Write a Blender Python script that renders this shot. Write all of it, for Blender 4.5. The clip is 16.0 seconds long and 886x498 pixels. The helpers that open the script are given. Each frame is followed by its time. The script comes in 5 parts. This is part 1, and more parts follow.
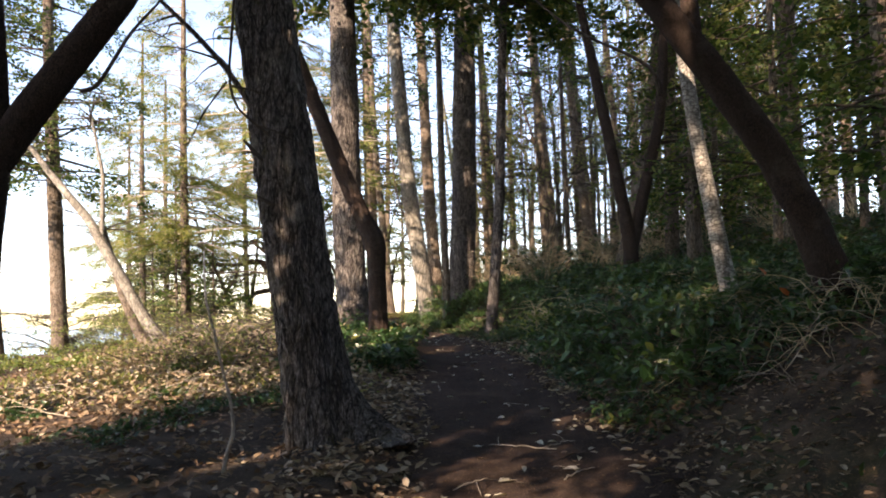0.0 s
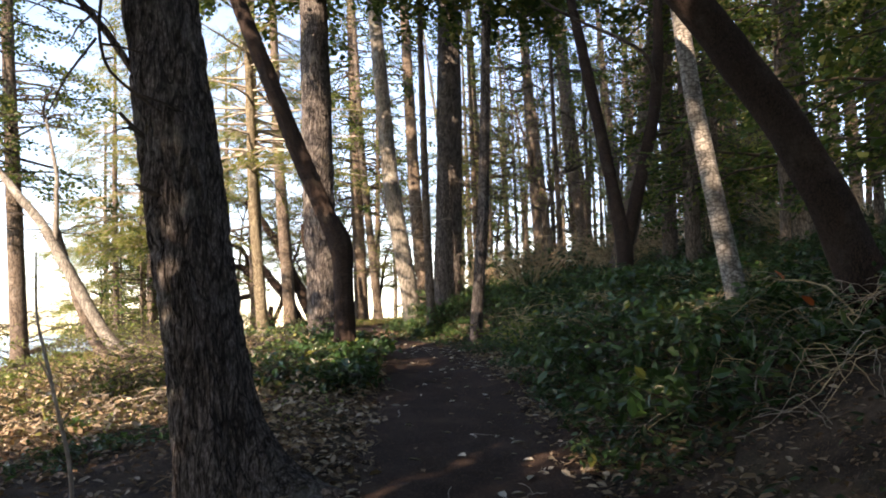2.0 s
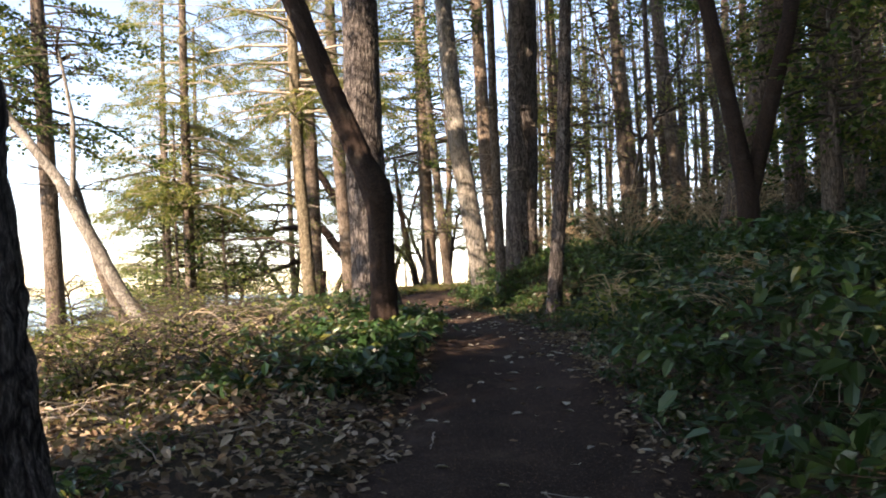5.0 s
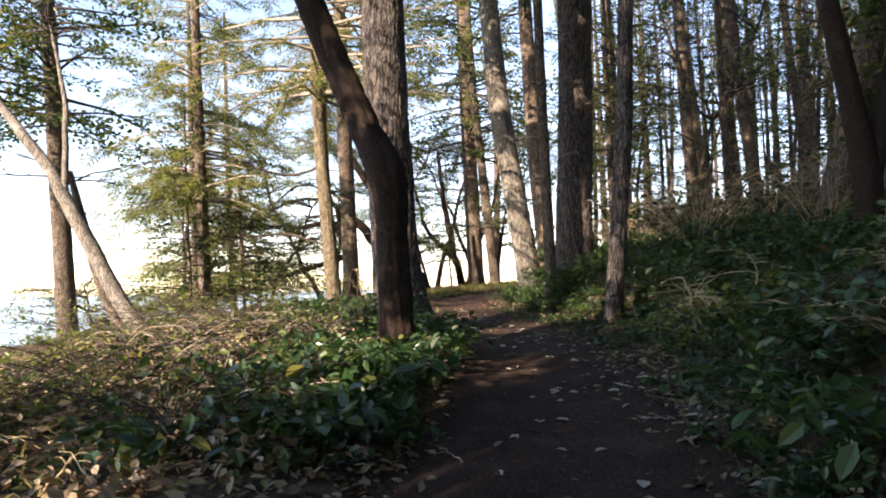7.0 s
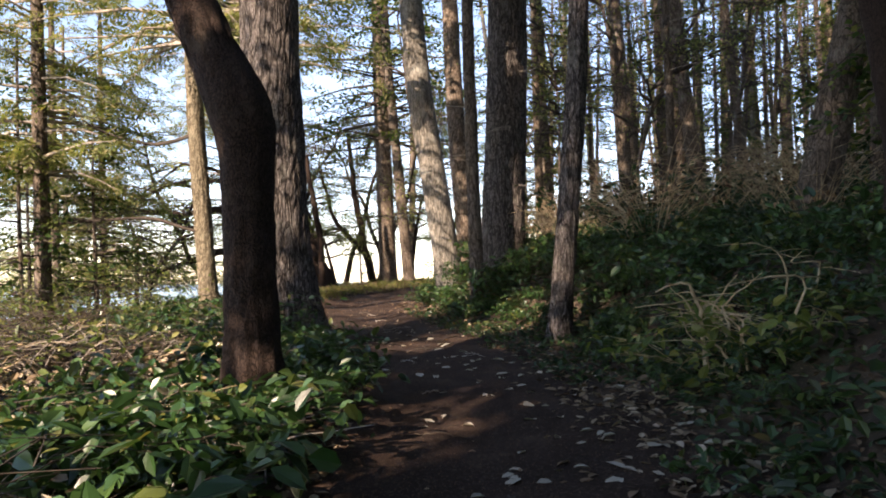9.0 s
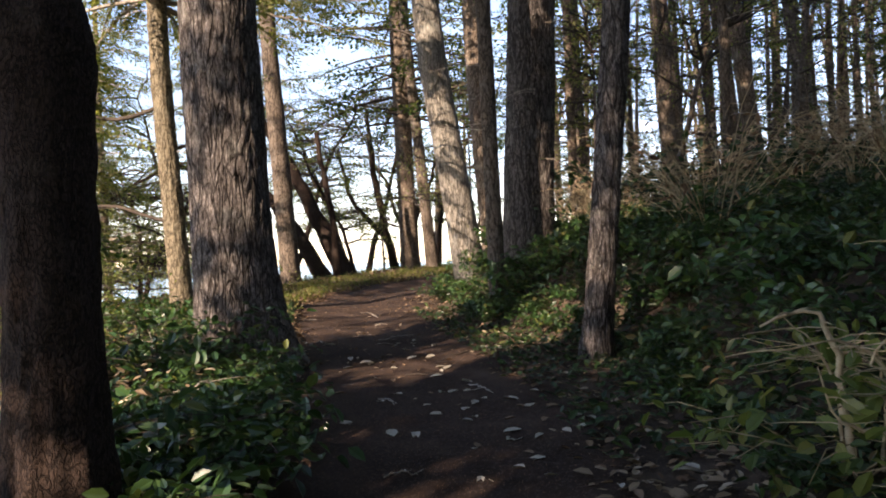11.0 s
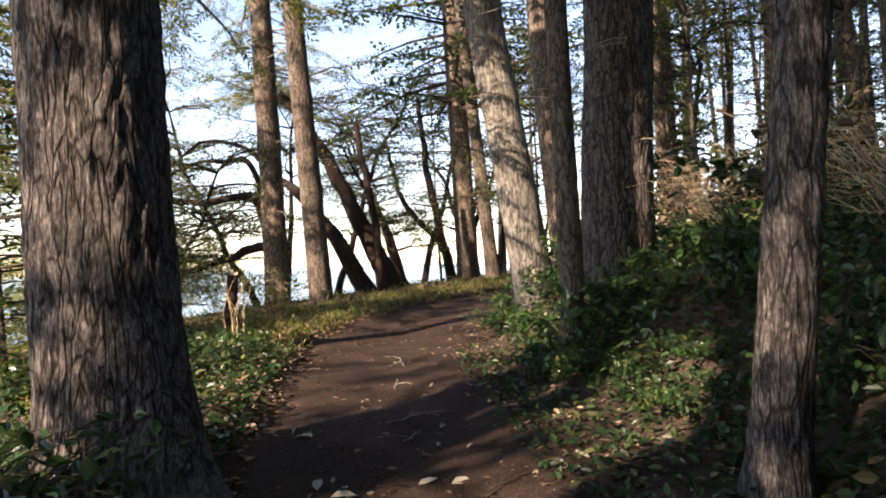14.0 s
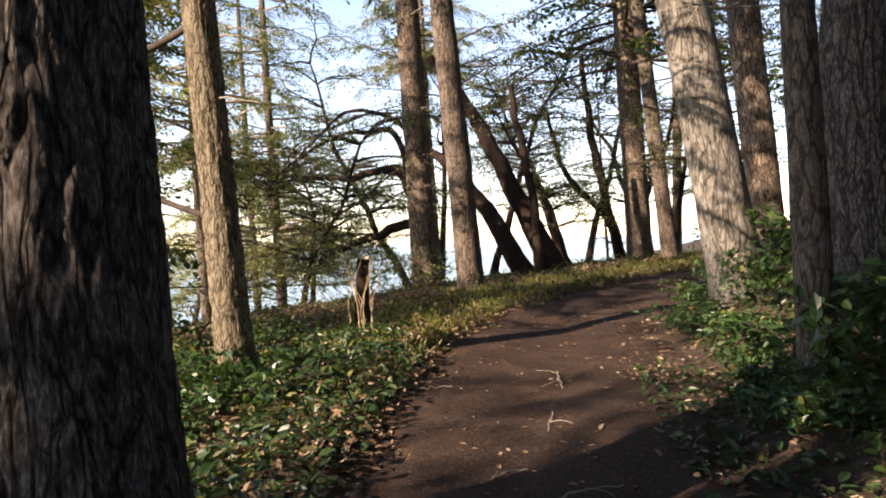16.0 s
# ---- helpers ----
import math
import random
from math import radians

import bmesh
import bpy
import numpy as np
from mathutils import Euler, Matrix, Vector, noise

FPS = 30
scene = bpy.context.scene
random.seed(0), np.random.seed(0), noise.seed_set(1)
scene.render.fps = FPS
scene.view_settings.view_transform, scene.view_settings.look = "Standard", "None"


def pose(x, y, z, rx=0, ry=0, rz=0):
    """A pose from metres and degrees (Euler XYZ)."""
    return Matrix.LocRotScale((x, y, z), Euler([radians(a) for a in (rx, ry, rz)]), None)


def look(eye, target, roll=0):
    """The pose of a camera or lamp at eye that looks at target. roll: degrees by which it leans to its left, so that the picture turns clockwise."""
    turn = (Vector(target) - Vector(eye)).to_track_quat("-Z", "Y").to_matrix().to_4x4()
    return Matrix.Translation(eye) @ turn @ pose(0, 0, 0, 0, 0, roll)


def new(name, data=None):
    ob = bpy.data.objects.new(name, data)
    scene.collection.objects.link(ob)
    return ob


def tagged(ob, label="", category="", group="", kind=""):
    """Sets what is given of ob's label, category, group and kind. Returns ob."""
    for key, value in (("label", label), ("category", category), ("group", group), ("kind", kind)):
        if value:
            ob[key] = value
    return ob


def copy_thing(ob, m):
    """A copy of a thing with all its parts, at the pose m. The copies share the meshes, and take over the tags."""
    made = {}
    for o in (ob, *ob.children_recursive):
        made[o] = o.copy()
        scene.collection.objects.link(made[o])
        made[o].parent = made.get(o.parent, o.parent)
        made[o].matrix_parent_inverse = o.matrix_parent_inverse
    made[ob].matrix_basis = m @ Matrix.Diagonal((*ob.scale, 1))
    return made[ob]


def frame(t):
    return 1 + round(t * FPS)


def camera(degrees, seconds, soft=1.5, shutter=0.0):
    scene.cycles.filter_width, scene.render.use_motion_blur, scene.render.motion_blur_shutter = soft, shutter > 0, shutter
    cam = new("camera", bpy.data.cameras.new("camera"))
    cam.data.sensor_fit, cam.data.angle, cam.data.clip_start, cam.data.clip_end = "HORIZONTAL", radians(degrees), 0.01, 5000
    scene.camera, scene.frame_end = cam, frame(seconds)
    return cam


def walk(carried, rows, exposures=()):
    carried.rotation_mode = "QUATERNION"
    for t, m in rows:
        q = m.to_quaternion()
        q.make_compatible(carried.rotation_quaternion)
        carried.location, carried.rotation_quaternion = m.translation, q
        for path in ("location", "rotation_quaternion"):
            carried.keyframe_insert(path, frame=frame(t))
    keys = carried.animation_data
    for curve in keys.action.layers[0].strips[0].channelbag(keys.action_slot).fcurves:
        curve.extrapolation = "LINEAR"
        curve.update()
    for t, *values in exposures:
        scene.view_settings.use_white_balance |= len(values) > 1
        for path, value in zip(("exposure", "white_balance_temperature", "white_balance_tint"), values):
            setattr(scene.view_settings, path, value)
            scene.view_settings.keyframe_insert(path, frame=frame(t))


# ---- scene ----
LENS = 62.34
cam = camera(LENS, 16.0, soft=1.9)
EYE, TILT, LEAN = 1.4, 5.5, 1.0
# seconds, x, y, z in metres from the first eye, yaw, pitch, roll
ROWS = [
    (0, 0, 0, -0, -0.01, -0, -0),
    (0.5, 0.048, 0.267, -0.019, -5.3, -0.45, 0.3),
    (1, 0.268, 0.598, 0.003, -0.15, 0.22, -0.39),
    (1.5, 0.416, 0.975, 0.006, 0.75, -0.06, -0.73),
    (2, 0.457, 1.398, -0.015, -0.12, 0.24, 0.39),
    (2.5, 0.551, 1.831, -0.034, 3.82, -1.9, 0.07),
    (3, 0.56, 2.321, -0.053, 5.37, -2.85, 1),
    (3.5, 0.567, 2.824, -0.053, 4.46, -1.62, 0.95),
    (4, 0.645, 3.341, -0.077, 9.55, -3.13, 0.17),
    (4.5, 0.667, 3.888, -0.136, 7.6, -3.34, 0.38),
    (5, 0.628, 4.461, -0.188, 6.02, -2.62, 0.88),
    (5.5, 0.665, 5.005, -0.224, 9.16, -4.22, 1.01),
    (6, 0.683, 5.573, -0.251, 10.46, -3.87, 1.13),
    (6.5, 0.678, 6.165, -0.277, 10.63, -3.01, 1.35),
    (7, 0.647, 6.786, -0.306, 10.11, -2.78, 1.37),
    (7.5, 0.571, 7.454, -0.347, 9.37, -5.37, 0.95),
    (8, 0.465, 8.205, -0.4, 9.77, -3.23, -0.04),
    (8.5, 0.36, 8.973, -0.459, 5.2, -1.66, -0.53),
    (9, 0.32, 9.641, -0.502, 3.44, -3.3, 0.13),
    (9.5, 0.387, 10.22, -0.514, 3.41, -4.46, 0.37),
    (10, 0.48, 10.765, -0.512, 4.14, -5.19, 0.54),
    (10.5, 0.559, 11.3, -0.504, 5.24, -5.44, 0.68),
    (11, 0.55, 11.862, -0.499, 6.2, -4.88, 1.23),
    (11.5, 0.562, 12.459, -0.453, 4.47, -6.07, 2.13),
    (12, 0.618, 13.058, -0.405, 7.8, -4.79, 1.81),
    (12.5, 0.486, 13.663, -0.399, 5.88, -4.13, 0.59),
    (13, 0.439, 14.203, -0.492, 8.14, -5.18, 2.59),
    (13.5, 0.436, 14.749, -0.526, 12.17, -5.65, 2.8),
    (14, 0.353, 15.306, -0.568, 11.47, -4.72, 2.19),
    (14.5, 0.361, 15.762, -0.577, 16.24, -4.03, 2.43),
    (15, 0.218, 16.281, -0.588, 20.5, -5.5, 3.35),
    (15.5, -0.015, 16.817, -0.618, 20.79, -7.11, 4.05),
    (16, -0.133, 17.334, -0.669, 24.08, -6.14, 3.69),
]
FIRST = pose(0, 0, EYE, TILT, LEAN, 0)
walk(cam, [(t, FIRST @ pose(x, y, z, 90 + pitch, roll, yaw)) for t, x, y, z, yaw, pitch, roll in ROWS],
     exposures=[(0.0, 1.93, 7350, 24), (5.0, 1.9, 7250, 24), (8.0, 1.64, 6950, 24), (11.0, 1.54, 7050, 25), (12.0, 1.63, 6950, 24), (14.5, 1.48, 7100, 26), (15.5, 1.3, 7250, 27), (16.0, 1.46, 7200, 26)])

# ---- light ----
SUN_AZ, SUN_EL = 150.0, 27.0      # degrees to the left of +y, degrees above the horizon
SUN_DIR = Vector((-math.sin(radians(SUN_AZ)) * math.cos(radians(SUN_EL)), math.cos(radians(SUN_AZ)) * math.cos(radians(SUN_EL)), math.sin(radians(SUN_EL))))
world = bpy.data.worlds.new("world")
scene.world = world
world.use_nodes = True
sky = world.node_tree.nodes.new("ShaderNodeTexSky")
sky.sky_type, sky.sun_disc = "NISHITA", False
sky.sun_elevation, sky.sun_rotation = radians(SUN_EL), radians(360 - SUN_AZ)
sky.air_density, sky.dust_density = 1.0, 0.2
sky.ozone_density = 1.4
back = world.node_tree.nodes["Background"]
back.inputs["Strength"].default_value = 0.146
world.node_tree.links.new(sky.outputs[0], back.inputs["Color"])
sun = new("sun", bpy.data.lights.new("sun", "SUN"))
sun.data.energy, sun.data.angle, sun.data.color = 5.0, radians(0.5), (1.0, 0.86, 0.66)
sun.matrix_world = look(SUN_DIR * 60, (0, 0, 0))


# ---- materials ----
class Mat:
    """A small helper that strings shader nodes together."""

    def __init__(self, name, rough=0.8, spec=0.3):
        self.m = bpy.data.materials.new(name)
        self.m.use_nodes = True
        self.t = self.m.node_tree
        self.b = self.t.nodes["Principled BSDF"]
        self.b.inputs["Roughness"].default_value = rough
        self.b.inputs["Specular IOR Level"].default_value = spec
        self.out = self.t.nodes["Material Output"]

    def node(self, kind, **values):
        n = self.t.nodes.new(kind)
        for k, v in values.items():
            n.inputs[k.replace("_", " ")].default_value = v
        return n

    def link(self, a, b):
        self.t.links.new(a, b)

    def coords(self, scale=(1, 1, 1), which="Object"):
        c = self.node("ShaderNodeTexCoord")
        m = self.node("ShaderNodeMapping")
        m.inputs["Scale"].default_value = scale
        self.link(c.outputs[which], m.inputs["Vector"])
        return m.outputs["Vector"]

    def noise(self, vec, scale, detail=6.0, rough=0.6, warp=0.0):
        n = self.node("ShaderNodeTexNoise", Scale=scale, Detail=detail, Roughness=rough, Distortion=warp)
        self.link(vec, n.inputs["Vector"])
        return n.outputs["Fac"]

    def ramp(self, fac, stops):
        r = self.node("ShaderNodeValToRGB")
        e = r.color_ramp.elements
        while len(e) < len(stops):
            e.new(0.5)
        for k, (p, c) in enumerate(stops):
            e[k].position = p
            e[k].color = (*c, 1) if len(c) == 3 else c
        self.link(fac, r.inputs["Fac"])
        return r.outputs["Color"]

    def mix(self, fac, a, b, how="MIX"):
        n = self.t.nodes.new("ShaderNodeMix")
        n.data_type, n.blend_type = "RGBA", how
        for s, v in ((n.inputs[0], fac), (n.inputs[6], a), (n.inputs[7], b)):
            if isinstance(v, bpy.types.NodeSocket):
                self.link(v, s)
            else:
                s.default_value = v if isinstance(v, float) else (*v, 1)
        return n.outputs[2]

    def math(self, how, a, b):
        n = self.t.nodes.new("ShaderNodeMath")
        n.operation = how
        for s, v in ((n.inputs[0], a), (n.inputs[1], b)):
            if isinstance(v, bpy.types.NodeSocket):
                self.link(v, s)
            else:
                s.default_value = v
        return n.outputs[0]

    def colour(self, c):
        self.link(c, self.b.inputs["Base Color"])

    def bump(self, height, strength, distance):
        n = self.node("ShaderNodeBump", Strength=strength, Distance=distance)
        self.link(height, n.inputs["Height"])
        self.link(n.outputs["Normal"], self.b.inputs["Normal"])


def bark_material(name, dark, mid, light, plate=9.0, stretch=0.3, relief=0.02, moss=0.0, lichen=(0.5, 0.5, 0.44)):
    k = Mat(name, 0.92, 0.15)
    v = k.coords((1, 1, stretch))
    warp = k.node("ShaderNodeTexNoise", Scale=plate * 0.5, Detail=3.0)
    k.link(v, warp.inputs["Vector"])
    vec = k.node("ShaderNodeVectorMath")
    vec.operation = "MULTIPLY_ADD"
    vec.inputs[1].default_value = (0.24, 0.24, 0.24)
    k.link(warp.outputs["Color"], vec.inputs[0])
    k.link(v, vec.inputs[2])
    cell = k.node("ShaderNodeTexVoronoi", Scale=plate)
    cell.feature = "DISTANCE_TO_EDGE"
    k.link(vec.outputs[0], cell.inputs["Vector"])
    crack = k.ramp(cell.outputs["Distance"], [(0.0, (0.2, 0.2, 0.2)), (0.15, (1, 1, 1))])
    grain = k.noise(k.coords((1, 1, 0.25)), plate * 6, 8, 0.7)
    c = k.ramp(grain, [(0.3, dark), (0.5, mid), (0.7, light)])
    c = k.mix(crack, tuple(d * 0.45 for d in dark), c)
    spot = k.ramp(k.noise(k.coords(), 2.3, 8, 0.7), [(0.55, (0, 0, 0)), (0.72, (1, 1, 1))])
    c = k.mix(k.math("MULTIPLY", spot, 0.5), c, lichen)
    if moss:
        patch = k.ramp(k.noise(k.coords((1, 1, 0.6)), 1.3, 8, 0.75), [(0.66 - moss * 0.2, (0, 0, 0)), (0.8 - moss * 0.2, (1, 1, 1))])
        c = k.mix(k.math("MULTIPLY", patch, 0.8), c, (0.16, 0.14, 0.035))
    k.colour(c)
    k.bump(k.math("ADD", k.math("MULTIPLY", crack, 0.7), k.math("MULTIPLY", grain, 0.5)), 0.9, relief)
    return k.m


def leaf_material(name, stops, rough=0.45, through_it=0.35, spec=0.4, blotch=True):
    """Thin leaves: colour varies leaf by leaf, light comes through."""
    k = Mat(name, rough, spec)
    geo = k.node("ShaderNodeNewGeometry")
    c = k.ramp(geo.outputs["Random Per Island"], stops)
    if blotch:
        c = k.mix(k.math("MULTIPLY", k.noise(k.coords(), 28, 5), 0.45), c, tuple(0.5 * v for v in stops[0][1]))
    k.colour(c)
    t = k.node("ShaderNodeBsdfTranslucent")
    k.link(k.mix(1.0, c, (1.25, 1.2, 0.6), "MULTIPLY"), t.inputs["Color"])
    s = k.node("ShaderNodeMixShader")
    s.inputs["Fac"].default_value = through_it
    k.link(k.b.outputs[0], s.inputs[1])
    k.link(t.outputs[0], s.inputs[2])
    k.link(s.outputs[0], k.out.inputs["Surface"])
    return k.m


def twig_material(name, a, b):
    k = Mat(name, 0.85, 0.2)
    k.colour(k.mix(k.ramp(k.noise(k.coords(), 9, 6), [(0.35, (0, 0, 0)), (0.65, (1, 1, 1))]), a, b))
    k.bump(k.noise(k.coords(), 90, 4), 0.4, 0.004)
    return k.m


FIR_BARK = bark_material("fir_bark", (0.022, 0.018, 0.0165), (0.092, 0.08, 0.073), (0.31, 0.285, 0.265), 13.0, 0.22, 0.035, moss=0.3, lichen=(0.3, 0.29, 0.25))
FAR_BARK = bark_material("grey_fir_bark", (0.045, 0.035, 0.028), (0.14, 0.112, 0.088), (0.27, 0.23, 0.19), 14.0, 0.28, 0.02, lichen=(0.32, 0.3, 0.26))
RED_BARK = bark_material("reddish_bark", (0.045, 0.031, 0.022), (0.165, 0.128, 0.098), (0.32, 0.268, 0.212), 13.0, 0.35, 0.02, lichen=(0.36, 0.32, 0.25))
PALE_BARK = bark_material("pale_flaky_bark", (0.085, 0.075, 0.062), (0.21, 0.195, 0.168), (0.36, 0.335, 0.295), 15.0, 0.2, 0.014)
SEA_BARK = bark_material("yellowish_plated_bark", (0.06, 0.048, 0.032), (0.19, 0.16, 0.11), (0.34, 0.3, 0.215), 18.0, 0.3, 0.02, moss=0.35, lichen=(0.3, 0.28, 0.2))
ALDER_BARK = bark_material("alder_bark", (0.09, 0.08, 0.068), (0.28, 0.26, 0.23), (0.5, 0.48, 0.44), 9.0, 2.6, 0.006)
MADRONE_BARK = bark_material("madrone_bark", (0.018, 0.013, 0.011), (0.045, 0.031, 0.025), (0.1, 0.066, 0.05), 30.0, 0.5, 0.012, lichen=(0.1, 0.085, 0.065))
DARK_TWIG = twig_material("dark_twig", (0.035, 0.028, 0.023), (0.09, 0.073, 0.058))
GREY_TWIG = twig_material("grey_twig", (0.2, 0.17, 0.14), (0.42, 0.37, 0.3))
STRAW = twig_material("dry_stem", (0.3, 0.22, 0.13), (0.55, 0.45, 0.29))
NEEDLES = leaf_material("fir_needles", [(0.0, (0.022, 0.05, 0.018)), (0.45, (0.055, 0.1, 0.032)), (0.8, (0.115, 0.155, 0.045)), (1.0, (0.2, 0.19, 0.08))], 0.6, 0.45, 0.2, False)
# fir needles again, with sunlight put into a lighter, yellower colour
LIT_NEEDLES = leaf_material("sunlit_needles", [(0.0, (0.06, 0.095, 0.025)), (0.4, (0.15, 0.19, 0.06)), (0.8, (0.26, 0.27, 0.11)), (1.0, (0.34, 0.29, 0.16))], 0.6, 0.5, 0.2, False)
SALAL = leaf_material("salal_leaf", [(0.0, (0.022, 0.055, 0.018)), (0.5, (0.04, 0.1, 0.028)), (0.85, (0.08, 0.15, 0.04)), (1.0, (0.2, 0.2, 0.05))], 0.32, 0.25, 0.5)
IVY = leaf_material("ground_cover_leaf", [(0.0, (0.016, 0.038, 0.014)), (0.55, (0.035, 0.08, 0.025)), (0.88, (0.075, 0.12, 0.035)), (0.97, (0.13, 0.12, 0.05)), (1.0, (0.22, 0.12, 0.05))], 0.4, 0.22, 0.4)
YELLOW_GREEN = leaf_material("yellow_green_leaf", [(0.0, (0.07, 0.12, 0.03)), (0.5, (0.17, 0.22, 0.06)), (1.0, (0.36, 0.35, 0.14))], 0.42, 0.45)
COAST_LEAF = leaf_material("coast_leaf", [(0.0, (0.06, 0.09, 0.04)), (0.6, (0.13, 0.16, 0.075)), (1.0, (0.28, 0.27, 0.16))], 0.4, 0.35)
LITTER = leaf_material("dead_leaf", [(0.0, (0.09, 0.055, 0.035)), (0.4, (0.22, 0.14, 0.085)), (0.75, (0.32, 0.23, 0.15)), (1.0, (0.46, 0.38, 0.28))], 0.7, 0.1, 0.25)
DRY_LEAF = leaf_material("bleached_dead_leaf", [(0.0, (0.17, 0.12, 0.075)), (0.5, (0.33, 0.25, 0.16)), (1.0, (0.56, 0.47, 0.35))], 0.7, 0.12, 0.25)
PALE_LEAF = leaf_material("pale_fallen_leaf", [(0.0, (0.3, 0.25, 0.18)), (0.6, (0.52, 0.49, 0.4)), (1.0, (0.7, 0.68, 0.6))], 0.6, 0.1, 0.3)

BROAD = leaf_material("broad_leaf", [(0.0, (0.035, 0.08, 0.03)), (0.6, (0.06, 0.125, 0.05)), (1.0, (0.12, 0.19, 0.08))], 0.4, 0.3)
GRASS = leaf_material("grass_blade", [(0.0, (0.12, 0.16, 0.04)), (0.5, (0.24, 0.27, 0.08)), (0.8, (0.4, 0.37, 0.15)), (1.0, (0.5, 0.42, 0.22))], 0.5, 0.45)
RED_LEAF = leaf_material("red_leaf", [(0.0, (0.4, 0.09, 0.03)), (1.0, (0.45, 0.12, 0.04))], 0.5, 0.3)


def soil():
    k = Mat("trail_soil", 0.95, 0.12)
    v = k.coords()
    c = k.ramp(k.noise(v, 1.7, 8, 0.65), [(0.3, (0.022, 0.015, 0.0122)), (0.55, (0.043, 0.0285, 0.0222)), (0.75, (0.084, 0.057, 0.043))])
    crumbs = k.noise(v, 45, 8, 0.75)
    c = k.mix(k.ramp(crumbs, [(0.52, (0, 0, 0)), (0.66, (1, 1, 1))]), c, (0.12, 0.09, 0.07))
    needle = k.noise(k.coords((1, 0.25, 1)), 120, 3)
    c = k.mix(k.ramp(needle, [(0.6, (0, 0, 0)), (0.68, (1, 1, 1))]), c, (0.17, 0.1, 0.06))
    k.colour(c)
    k.bump(k.math("ADD", k.noise(v, 14, 9, 0.7), k.math("MULTIPLY", crumbs, 0.5)), 0.8, 0.03)
    return k.m


def forest_floor():
    k = Mat("forest_floor", 0.95, 0.1)
    v = k.coords()
    c = k.ramp(k.noise(v, 2.2, 9, 0.7), [(0.3, (0.026, 0.02, 0.017)), (0.5, (0.068, 0.051, 0.04)), (0.7, (0.14, 0.106, 0.078))])
    c = k.mix(k.ramp(k.noise(v, 0.7, 6), [(0.56, (0, 0, 0)), (0.72, (1, 1, 1))]), c, (0.05, 0.052, 0.028))
    c = k.mix(k.ramp(k.noise(v, 60, 6, 0.8), [(0.55, (0, 0, 0)), (0.68, (1, 1, 1))]), c, (0.28, 0.2, 0.13))
    k.colour(c)
    k.bump(k.noise(v, 18, 9, 0.75), 0.9, 0.05)
    return k.m


def water():
    k = Mat("sea_water", 0.22, 0.5)
    k.colour(k.ramp(k.noise(k.coords(), 0.01, 4), [(0.3, (0.09, 0.17, 0.22)), (0.7, (0.14, 0.24, 0.3))]))
    k.bump(k.noise(k.coords((1, 0.5, 1)), 0.5, 8, 0.6), 0.6, 0.3)
    return k.m


# ---- mesh helpers ----
rng = np.random.default_rng(7)


def mesh(name, verts, *faces, material=None, smooth=True):
    """A mesh from vertex rows and index arrays (triangles or quads)."""
    me = bpy.data.meshes.new(name)
    verts = np.asarray(verts, dtype=np.float32)
    faces = [np.asarray(f, dtype=np.int32) for f in faces if len(f)]
    me.vertices.add(len(verts))
    me.vertices.foreach_set("co", verts.ravel())
    loops = np.concatenate([f.ravel() for f in faces])
    totals = np.concatenate([np.full(len(f), f.shape[1], dtype=np.int32) for f in faces])
    me.loops.add(len(loops))
    me.loops.foreach_set("vertex_index", loops)
    me.polygons.add(len(totals))
    me.polygons.foreach_set("loop_start", np.concatenate([[0], np.cumsum(totals)[:-1]]).astype(np.int32))
    me.polygons.foreach_set("loop_total", totals)
    me.polygons.foreach_set("use_smooth", np.full(len(totals), smooth))
    me.update(calc_edges=True)
    me.validate()
    if material:
        me.materials.append(material)
    return me


def thing(name, x, y, z, label, category, group="", kind=""):
    ob = new(name)
    ob.empty_display_size = 0.2
    ob.location = (x, y, z)
    return tagged(ob, label, category, group, kind)


def part(name, me, parent, label="", kind=""):
    ob = new(name, me)
    ob.parent = parent
    return tagged(ob, label, kind=kind)


def tube(path, radii, sides=8, cap=True, rough=0.0, seed=0):
    """Vertices and quads of a tapered tube along a path."""
    path = np.asarray(path, dtype=float)
    radii = np.asarray(radii, dtype=float)
    n = len(path)
    tang = np.gradient(path, axis=0)
    tang /= np.linalg.norm(tang, axis=1)[:, None] + 1e-9
    ref = np.array([1.0, 0.0, 0.0]) if abs(tang[:, 0]).mean() < 0.8 else np.array([0.0, 1.0, 0.0])
    u = np.cross(tang, ref)
    u /= np.linalg.norm(u, axis=1)[:, None]
    w = np.cross(tang, u)
    a = np.arange(sides) * 2 * math.pi / sides
    ring = u[:, None, :] * np.cos(a)[None, :, None] + w[:, None, :] * np.sin(a)[None, :, None]
    v = path[:, None, :] + ring * radii[:, None, None]
    v = v.reshape(-1, 3)
    i, j = np.meshgrid(np.arange(n - 1), np.arange(sides), indexing="ij")
    q = np.stack([i * sides + j, (i + 1) * sides + j, (i + 1) * sides + (j + 1) % sides, i * sides + (j + 1) % sides], -1).reshape(-1, 4)
    return v, q, ring.reshape(-1, 3)


def join(pieces):
    """Several (verts, faces) laid into one."""
    vs, fs, k = [], [], 0
    for v, f in pieces:
        vs.append(v)
        fs.append(np.asarray(f) + k)
        k += len(v)
    return np.concatenate(vs), np.concatenate(fs)


